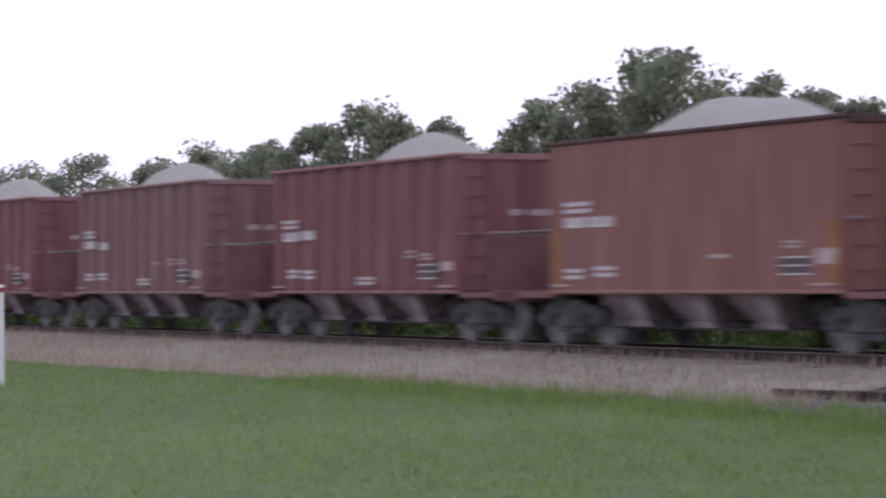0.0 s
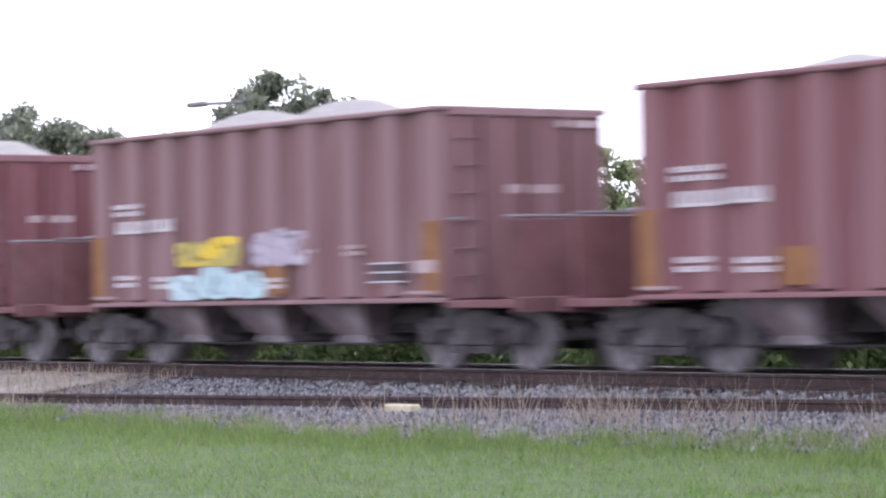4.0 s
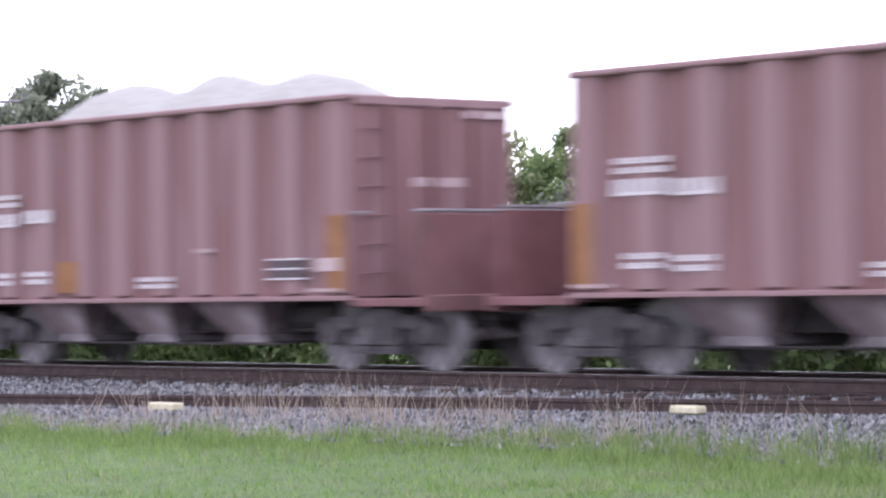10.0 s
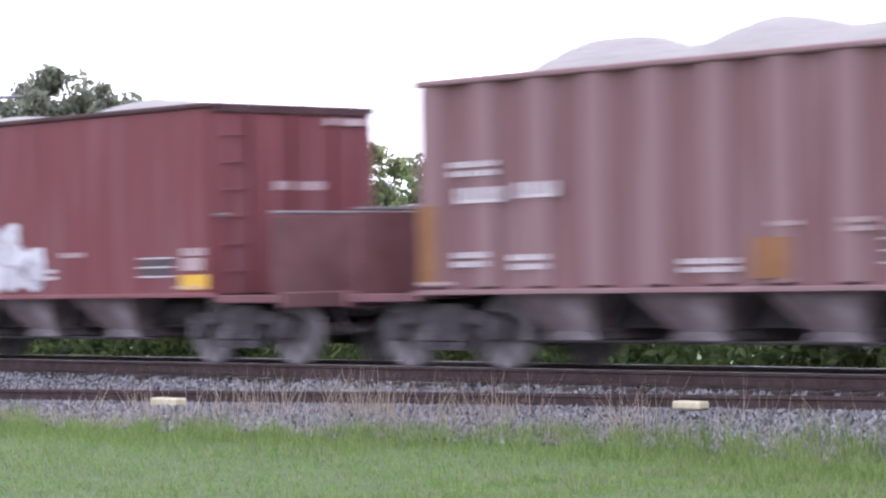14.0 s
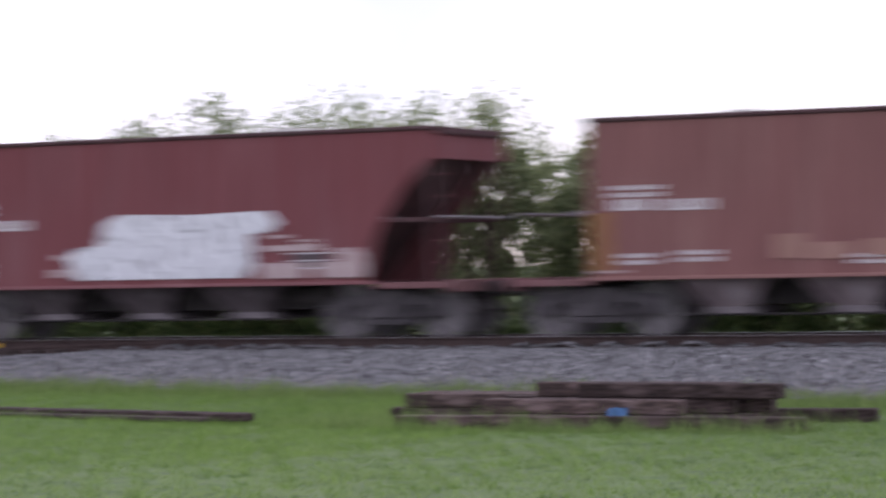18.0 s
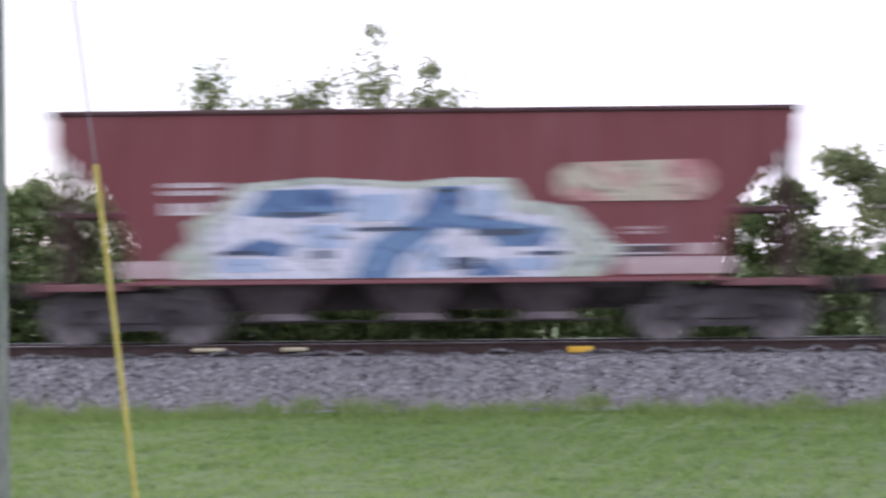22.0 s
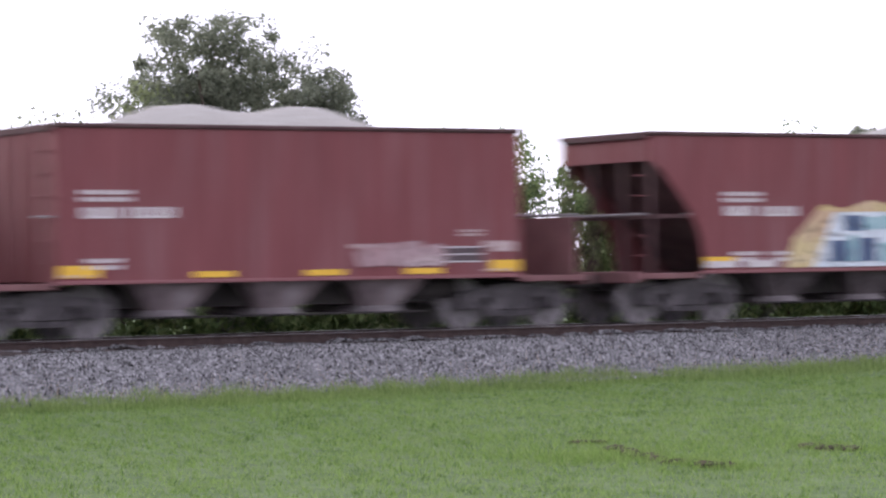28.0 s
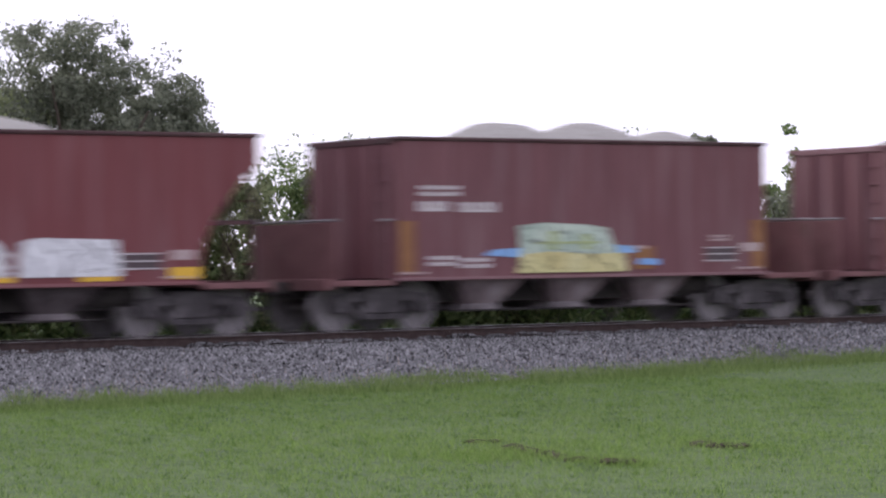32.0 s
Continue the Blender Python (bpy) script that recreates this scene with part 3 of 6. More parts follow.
def sideframe_mesh(bm):
    # cast truss frame with pedestal ends and a window over the springs
    plate(bm, [(-1.12, 0.36), (-1.12, 0.60), (-0.98, 0.68), (-0.55, 0.72), (-0.3, 0.80), (0.3, 0.80), (0.55, 0.72), (0.98, 0.68), (1.12, 0.60), (1.12, 0.36), (0.72, 0.36), (0.66, 0.52), (0.42, 0.58), (0.42, 0.34), (-0.42, 0.34), (-0.42, 0.58), (-0.66, 0.52), (-0.72, 0.36)], -0.07, 0.07)
    plate(bm, [(-0.66, 0.5), (-0.46, 0.22), (0.46, 0.22), (0.66, 0.5), (0.56, 0.5), (0.42, 0.32), (-0.42, 0.32), (-0.56, 0.5)], -0.06, 0.06)
    for sx in (-0.89, 0.89):
        rod(bm, (sx, -0.12, 0.457), (sx, 0.1, 0.457), 0.13, n=10)


def spring_mesh(bm):
    for i in range(5):
        rod(bm, (0, 0, 0.235 + 0.045 * i), (0, 0, 0.258 + 0.045 * i), 0.075, n=8)


def bolster_mesh(bm):
    box(bm, -0.2, 0.2, -0.98, 0.98, 0.44, 0.62, 0.03)
    box(bm, -0.3, 0.3, -0.35, 0.35, 0.62, 0.80, 0.03)


def truck(car, x):
    base = part("truck", "bolster", bolster_mesh, M_GRIME_SHADE, car, pose(x, 0, 0), "grimy cast steel truck with dusty wheels")
    for sy in (-1, 1):
        part("side_frame", "side_frame", sideframe_mesh, M_TRUCK, base, pose(0, sy * 0.99, 0))
        for sx in (-0.2, 0.0, 0.2):
            part("spring", "spring", spring_mesh, M_GRIME_SHADE, base, pose(sx, sy * 0.99, 0.03))
    return [part("wheelset", "wheelset", wheelset_mesh, M_WHEEL, base, pose(sx, 0, WHEEL_R)) for sx in (-0.89, 0.89)]


def bay_mesh(bm):
    # one hopper pocket under the sill: its sides and its front draw in towards the mouth
    top, low, rings = SILL - 0.05, 0.46, []
    for k in range(5):
        f = k / 4
        w, d, z = 0.70 - 0.36 * f ** 0.8, 1.34 - 0.34 * f, top + (low - top) * f
        rings.append([bm.verts.new(p) for p in ((-w, -d, z), (w, -d, z), (w, d, z), (-w, d, z))])
    for a, b in zip(rings, rings[1:]):
        for i in range(4):
            bm.faces.new((a[i], b[i], b[(i + 1) % 4], a[(i + 1) % 4]))
    bm.faces.new(rings[0])
    bm.faces.new(rings[-1][::-1])
    # stiffening flanges down the two front edges
    for sx in (-1, 1):
        rod(bm, (sx * 0.70, -1.36, top), (sx * 0.36, -1.02, low + 0.02), 0.035, 0.03, 6)
    bmesh.ops.recalc_face_normals(bm, faces=bm.faces)


def chute_mesh(bm):
    # the outlet gate: a shallow frame with a sloping lip
    plate(bm, [(-0.36, 0.46), (0.36, 0.46), (0.44, 0.37), (0.30, 0.33), (-0.38, 0.33), (-0.44, 0.37)], -1.02, 1.02)


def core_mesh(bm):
    # a dark box added to paint the shade between the hoppers
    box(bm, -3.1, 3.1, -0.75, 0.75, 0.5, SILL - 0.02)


def side_mesh(bm):
    box(bm, -HALF, HALF, -0.03, 0.03, SILL, RIM - 0.02)


def sill_mesh(bm):
    box(bm, -HALF - 0.05, HALF + 0.05, -0.06, 0.06, SILL - 0.05, SILL + 0.012, 0.01)


def rib_mesh(bm):
    plate(bm, [(-0.21, SILL + 0.05), (0.21, SILL + 0.05), (0.21, RIM - 0.08), (-0.21, RIM - 0.08)], -0.07, 0.0)
    bmesh.ops.bevel(bm, geom=[e for e in bm.edges if abs(e.verts[0].co.x - e.verts[1].co.x) < 1e-5 and abs(e.verts[0].co.y + 0.07) < 1e-5 and abs(e.verts[1].co.y + 0.07) < 1e-5], offset=0.06, segments=1, affect="EDGES")


def rim_mesh(half):
    def build(bm):
        for sy in (-1, 1):
            box(bm, -half - 0.06, half + 0.06, sy * WIDE - 0.07, sy * WIDE + 0.07, RIM - 0.075, RIM, 0.02)
        for sx in (-1, 1):
            box(bm, sx * half - 0.07, sx * half + 0.07, -WIDE + 0.08, WIDE - 0.08, RIM - 0.13, RIM - 0.003, 0.015)
    return build


def end_mesh(bm):
    box(bm, -0.03, 0.03, -WIDE + 0.03, WIDE - 0.03, SILL, RIM - 0.1)


def end_post_mesh(bm):
    box(bm, 0.0, 0.07, -0.05, 0.05, SILL, RIM - 0.13, 0.012)


def rung_mesh(bm):
    rod(bm, (0.08, -0.2, 0), (0.08, 0.2, 0), 0.012, n=6)


def platform_mesh(bm):
    box(bm, 0.0, 1.45, -WIDE + 0.12, WIDE - 0.12, SILL - 0.10, SILL - 0.035, 0.012)
    # side sills of the platform and the buffer beam
    for sy in (-1, 1):
        box(bm, 0.04, 1.42, sy * (WIDE - 0.04) - 0.035, sy * (WIDE - 0.04) + 0.035, SILL - 0.13, SILL - 0.02, 0.012)
    box(bm, 1.40, 1.5, -WIDE + 0.02, WIDE - 0.02, SILL - 0.20, SILL + 0.01, 0.015)


def end_panel_mesh(bm):
    box(bm, 1.24, 1.28, -WIDE + 0.05, WIDE - 0.05, SILL - 0.02, 1.98, 0.01)


def handrail_mesh(bm):
    rod(bm, (1.26, -WIDE + 0.05, 2.02), (1.26, WIDE - 0.05, 2.02), 0.028, n=6)
    for sy in (-1, 1):
        rod(bm, (0.05, sy * (WIDE - 0.06), 2.02), (0.35, sy * (WIDE - 0.06), 2.02), 0.024, n=6)


def coupler_mesh(bm):
    box(bm, 1.0, 1.78, -0.13, 0.13, 0.70, 0.92, 0.03)
    box(bm, 1.70, 1.93, -0.20, 0.14, 0.66, 0.96, 0.05)


def draft_mesh(bm):
    box(bm, -HALF - 1.45, HALF + 1.45, -0.2, 0.2, 0.62, 0.86, 0.02)


def hose_mesh(bm):
    p = [(1.4, -0.45, 0.8), (1.55, -0.45, 0.55), (1.75, -0.4, 0.42), (1.92, -0.3, 0.45)]
    for a, b in zip(p, p[1:]):
        rod(bm, a, b, 0.028, n=6)


def tank_mesh(bm):
    rod(bm, (-0.5, 0, 0), (0.5, 0, 0), 0.19, n=12)


def load_mesh(half, peaks, seed):
    def build(bm):
        r = random.Random(seed)
        nx, ny = 56, 14
        grid = []
        for i in range(nx + 1):
            x = -half + 0.05 + (2 * half - 0.1) * i / nx
            row = []
            for j in range(ny + 1):
                y = -WIDE + 0.06 + (2 * WIDE - 0.12) * j / ny
                z = -0.35
                for px, ph, pw in peaks:
                    d = math.hypot((x - px) / (1.25 * pw), y / 1.25)
                    w = (ph + 0.35) * math.exp(-0.9 * d ** 2.2) if d < 3 else 0.0
                    z = -0.35 + ((z + 0.35) ** 5 + w ** 5) ** 0.2
                edge = min(1.0, (WIDE - abs(y)) / 0.5)
                z = -0.35 + (z + 0.35) * (0.35 + 0.65 * edge)
                z += 0.05 * noise.noise(Vector((x * 2.2, y * 2.2, seed * 3.1)))
                row.append(bm.verts.new((x, y, RIM - 0.02 + z)))
            grid.append(row)
        for i in range(nx):
            for j in range(ny):
                bm.faces.new((grid[i][j], grid[i + 1][j], grid[i + 1][j + 1], grid[i][j + 1])).smooth = True
    return build


# long cars with sloping ends under an overhanging rim
LONG = 5.6
SLOPE_SIDE = [(-4.35, SILL), (4.35, SILL), (4.50, 1.65), (4.70, 2.05), (5.02, 2.45), (5.36, 2.82), (5.6, 3.0), (5.6, RIM - 0.02), (-5.6, RIM - 0.02), (-5.6, 3.0), (-5.36, 2.82), (-5.02, 2.45), (-4.70, 2.05), (-4.50, 1.65)]


def slope_side_mesh(bm):
    plate(bm, SLOPE_SIDE, -0.03, 0.03)


def slope_sheet_mesh(bm):
    a, b = Vector((5.55, 0, 3.35)), Vector((3.2, 0, SILL))
    v = [bm.verts.new((p.x, y, p.z + dz)) for dz in (0, 0.05) for p in (a, b) for y in (-WIDE + 0.04, WIDE - 0.04)]
    for f in ((0, 1, 3, 2), (4, 6, 7, 5), (0, 2, 6, 4), (1, 5, 7, 3), (0, 4, 5, 1), (2, 3, 7, 6)):
        bm.faces.new([v[i] for i in f])
    bmesh.ops.recalc_face_normals(bm, faces=bm.faces)


def slope_end_mesh(bm):
    box(bm, 5.54, 5.60, -WIDE + 0.04, WIDE - 0.04, 3.0, RIM - 0.1)


def slope_post_mesh(bm):
    box(bm, 5.50, 5.58, -0.05, 0.05, SILL, 3.0, 0.012)
    box(bm, 4.6, 5.55, -0.03, 0.03, 1.95, 2.02)


def patch_mesh(x0, x1, z0, z1):
    return lambda bm: box(bm, x0, x1, -0.004, 0.004, z0, z1)


# x0, x1 from the left end of the side, z0, z1 above the rail, rows, worn
ROWS_RIBBED = [(0.64, 1.50, 2.31, 2.53, 2, 0), (0.64, 1.50, 2.04, 2.26, 1, 0), (1.68, 2.40, 2.04, 2.26, 1, 0), (0.76, 1.40, 1.21, 1.43, 2, 0), (1.70, 2.36, 1.21, 1.43, 2, 0), (4.50, 5.35, 1.12, 1.31, 2, 0), (5.70, 6.15, 1.60, 1.66, 1, 1), (6.63, 7.10, 1.57, 1.75, 2, 1), (7.40, 7.95, 1.57, 1.72, 2, 1)]
ROWS_SMOOTH = [(0.45, 1.40, 2.27, 2.50, 2, 0), (0.45, 1.15, 2.0, 2.21, 1, 0), (1.25, 2.15, 2.0, 2.21, 1, 0), (0.6, 1.28, 1.16, 1.38, 2, 0), (1.48, 2.22, 1.16, 1.38, 2, 0), (4.4, 5.25, 1.16, 1.35, 2, 0), (5.3, 5.9, 1.46, 1.54, 1, 1), (7.49, 8.0, 1.62, 1.76, 2, 1), (8.15, 8.7, 1.46, 1.58, 1, 1)]


def bar_mesh(x0, x1, z0, z1):
    """A plain bar with notches of letter size along its top."""
    def build(bm):
        n = max(2, int((x1 - x0) / 0.14))
        w, low = (x1 - x0) / n, z0 + 0.2 * (z1 - z0)
        top = []
        for i in range(n):
            a, b = x0 + i * w, x0 + (i + 1) * w - 0.05
            top += [(a, low), (a, z1), (b, z1), (b, low)]
        plate(bm, [(x1 - 0.05, z0), (x0, z0)][::-1] + top[::-1], -0.004, 0.004)
        bmesh.ops.triangulate(bm, faces=[f for f in bm.faces if len(f.verts) > 4])
    return build


# cars whose first rows are painted over, and those with rows set higher
BARE, RAISED = (49,), (50, 52)
PROUD = {"A": 0.047, "B": 0.037, "C": 0.037}


def markings(car, kind, seed):
    r = random.Random(seed)
    for k, (x0, x1, z0, z1, lines, worn) in enumerate(ROWS_RIBBED if kind == "A" else ROWS_SMOOTH):
        if k > 3 and r.random() < 0.25 or k < 3 and seed - 1 in BARE:
            continue
        dx, dz = r.uniform(-0.12, 0.12), r.uniform(-0.04, 0.04) + (0.16 if k < 3 and seed - 1 in RAISED else 0.0)
        step = (z1 - z0) / lines
        for j in range(lines):
            part("stencil", "stencil_%s_%d_%d" % (kind, k, j), bar_mesh(x0, x1, z0 + j * step, z0 + (j + 0.62 if lines > 1 else j + 0.85) * step), M_PINK if worn else M_WHITE, car, pose(-HALF + dx, -WIDE - PROUD[kind], dz), "white stencilled row in place of writing")
    # the data panel and patch near the far end of the side
    part("data_panel", "data_panel", patch_mesh(7.3, 8.05, 1.19, 1.47), M_DOCK, car, pose(-HALF, -WIDE - PROUD[kind], 0), "small black data panel with white lines")
    for z in (1.19, 1.32, 1.445):
        part("panel_line", "panel_line_%.2f" % z, patch_mesh(7.27, 8.08, z, z + 0.022), M_WHITE, car, pose(-HALF, -WIDE - PROUD[kind] - 0.006, 0))
    if r.random() < 0.7:
        part("paint_patch", "paint_patch", patch_mesh(8.25, 8.72, 1.28, 1.45), M_PINK, car, pose(-HALF, -WIDE - PROUD[kind], r.uniform(-0.05, 0.1)), "pale worn paint patch")
    part("sill_mark", "sill_mark", bar_mesh(8.1, 8.78, 1.03, 1.07), M_PINK, car, pose(-HALF, -WIDE - PROUD[kind], 0))
    part("sill_mark", "sill_mark", bar_mesh(8.1, 8.78, 1.03, 1.07), M_PINK, car, pose(-HALF - 8.1, -WIDE - PROUD[kind], 0))
    if kind != "B":
        part("end_stencil", "end_stencil", lambda bm: box(bm, 0.032, 0.038, -0.45, 0.45, 2.37, 2.49), M_PINK, car, pose(HALF, 0.1, 0), "white stencilled row in place of writing")
        part("end_strip", "end_strip", lambda bm: box(bm, 0.072, 0.078, 0.55, 1.35, 3.28, 3.38), M_PINK, car, pose(HALF, 0, 0), "pale worn strip under the rim")


def reflectors(car, many):
    for x in ((-4.4, -3.7), (3.8, 4.4)):
        part("reflector", "reflector_%.1f" % x[0], patch_mesh(x[0], x[1], 1.02, 1.22), M_YELLOW, car, pose(0, -WIDE - 0.037, 0), "yellow reflective strip")
    if many:
        for x in (-2.0, 0.1, 2.05):
            part("reflector", "reflector_%.1f" % x, patch_mesh(x, x + 0.75, 1.0, 1.10), M_YELLOW, car, pose(0, -WIDE - 0.037, 0), "yellow reflective strip")


def rust_patches(car, seed, proud=0.045):
    r = random.Random(seed + 50)
    for x in (-HALF + 0.02, HALF - 0.36):
        part("rust_patch", "rust_patch_%.1f" % x, patch_mesh(x, x + 0.34, SILL + 0.08, 2.0), M_ORANGE, car, pose(0, -WIDE - proud, 0), "orange-brown rusty corner")
    for k in range(r.randint(0, 2)):
        x = r.choice((-2.0, 0.3, 1.95, 1.0))
        part("rust_patch", "rust_patch_low_%d" % (k % 3), patch_mesh(0, 0.55, SILL + 0.1, 1.5), M_ORANGE, car, pose(x, -WIDE - proud, 0), "orange-brown rust patch")


GRAFFITI = {}


def spray(name, colours):
    """Spray paint: soft patches of the given colours under thin dark strokes."""
    m = bpy.data.materials.new(name)
    m.use_nodes = True
    n, l = m.node_tree.nodes, m.node_tree.links
    b = n["Principled BSDF"]
    b.inputs["Roughness"].default_value = 0.7
    co = n.new("ShaderNodeTexCoord")
    no = n.new("ShaderNodeTexNoise")
    no.inputs["Scale"].default_value, no.inputs["Detail"].default_value = 2.2, 2.0
    l.new(co.outputs["Object"], no.inputs["Vector"])
    mxv = n.new("ShaderNodeMix")
    mxv.data_type = "RGBA"
    mxv.inputs["Factor"].default_value = 0.36
    l.new(co.outputs["Object"], mxv.inputs["A"])
    l.new(no.outputs["Color"], mxv.inputs["B"])
    mp = n.new("ShaderNodeMapping")
    mp.inputs["Scale"].default_value = (2.4, 0.0, 4.6)
    mp.inputs["Rotation"].default_value = (0, 0.35, 0)
    l.new(mxv.outputs["Result"], mp.inputs["Vector"])
    vo = n.new("ShaderNodeTexVoronoi")
    vo.inputs["Scale"].default_value = 1.0
    l.new(mp.outputs[0], vo.inputs["Vector"])
    wv = n.new("ShaderNodeTexWave")
    wv.inputs["Scale"].default_value, wv.inputs["Distortion"].default_value = 0.55, 9.0
    wv.inputs["Detail"].default_value, wv.inputs["Detail Scale"].default_value = 2.0, 1.6
    l.new(mp.outputs[0], wv.inputs["Vector"])
    sp = n.new("ShaderNodeSeparateColor")
    l.new(vo.outputs["Color"], sp.inputs["Color"])
    rp = n.new("ShaderNodeValToRGB")
    els = rp.color_ramp.elements
    while len(els) < len(colours):
        els.new(0.5)
    for i, c in enumerate(colours):
        els[i].position = i / max(1, len(colours) - 1)
        els[i].color = (*c, 1)
    l.new(sp.outputs["Red"], rp.inputs["Fac"])
    er = n.new("ShaderNodeValToRGB")
    er.color_ramp.elements[0].color, er.color_ramp.elements[1].color = (0.16, 0.15, 0.17, 1), (1, 1, 1, 1)
    er.color_ramp.elements[1].position = 0.12
    l.new(wv.outputs["Fac"], er.inputs["Fac"])
    mx = n.new("ShaderNodeMix")
    mx.data_type, mx.blend_type = "RGBA", "MULTIPLY"
    mx.inputs["Factor"].default_value = 0.7
    l.new(rp.outputs["Color"], mx.inputs["A"])
    l.new(er.outputs["Color"], mx.inputs["B"])
    l.new(mx.outputs["Result"], b.inputs["Base Color"])
    return m


def letters_mesh(x0, x1, z0, z1, count, seed):
    """One jagged painted outline whose top and foot rise and fall letter by letter."""
    def build(bm):
        r = random.Random(seed)
        w, h = (x1 - x0) / count, z1 - z0
        top, low = [], []
        for i in range(count):
            mid = 1.0 - 0.42 * (abs((i + 0.5) / count - 0.5) * 2) ** 3
            t = z0 + h * mid * r.uniform(0.78, 1.0)
            lean = w * r.uniform(0.0, 0.22)
            a = x0 + i * w
            top += [(a + 0.05 * w + lean, t - 0.10 * h * r.random()), (a + 0.45 * w + lean, t), (a + 0.80 * w + lean, t - 0.07 * h * r.random()), (a + 0.90 * w + 0.5 * lean, t - h * r.uniform(0.10, 0.42))]
            f = z0 + h * 0.10 * r.random()
            low += [(a + 0.10 * w, f), (a + 0.55 * w, z0 + 0.02 * h * r.random()), (a + 0.92 * w, f)]
        left, right = (x0, z0 + 0.5 * h), (x1 + 0.05 * w, z0 + 0.4 * h)
        plate(bm, [left] + low + [right] + [p for p in reversed(top)], -0.003, 0.003)
        bmesh.ops.triangulate(bm, faces=[f for f in bm.faces if len(f.verts) > 4])
    return build


def graffiti(car, x0, x1, z0, z1, count, name, colours, label, seed=1, layer=0, style="C"):
    if name not in GRAFFITI:
        GRAFFITI[name] = spray(name, colours)
    ob = part("graffiti", "graffiti_" + name + "_%.1f_%.1f" % (x0, z0), letters_mesh(x0, x1, z0, z1, count, seed), GRAFFITI[name], car, pose(-HALF, -WIDE - (0.054 if style == "A" else 0.048) - 0.008 * layer, 0), label)
    return ob


def painted(car, key, outlines, material, label, layer=0, style="C"):
    """Flat sprayed shapes, each outline in metres from the left end of the side and above the rail."""
    def shape(outline):
        def build(bm):
            plate(bm, outline, -0.003, 0.003)
            bmesh.ops.triangulate(bm, faces=[f for f in bm.faces if len(f.verts) > 4])
        return build
    for k, outline in enumerate(outlines):
        part("graffiti", "painted_%s_%d" % (key, k), shape(outline), material, car, pose(-HALF, -WIDE - (0.054 if style == "A" else 0.048) - 0.007 * layer - 0.0007 * (k % 5), 0), label)


def cells(*boxes):
    return [[(x0, z0), (x1, z0), (x1, z1), (x0, z1)] for x0, x1, z0, z1 in boxes]


WORDS = {"A": "ribbed", "C": "smooth-sided", "B": "sloping-ended"}
TONE = {"brown": "brown", "maroon": "maroon", "red": "oxide red", "bright": "bright red", "dusty": "dusty mauve", "rust": "rusty brown", "dark": "dark maroon"}
CARS, WHEELS = [], {}


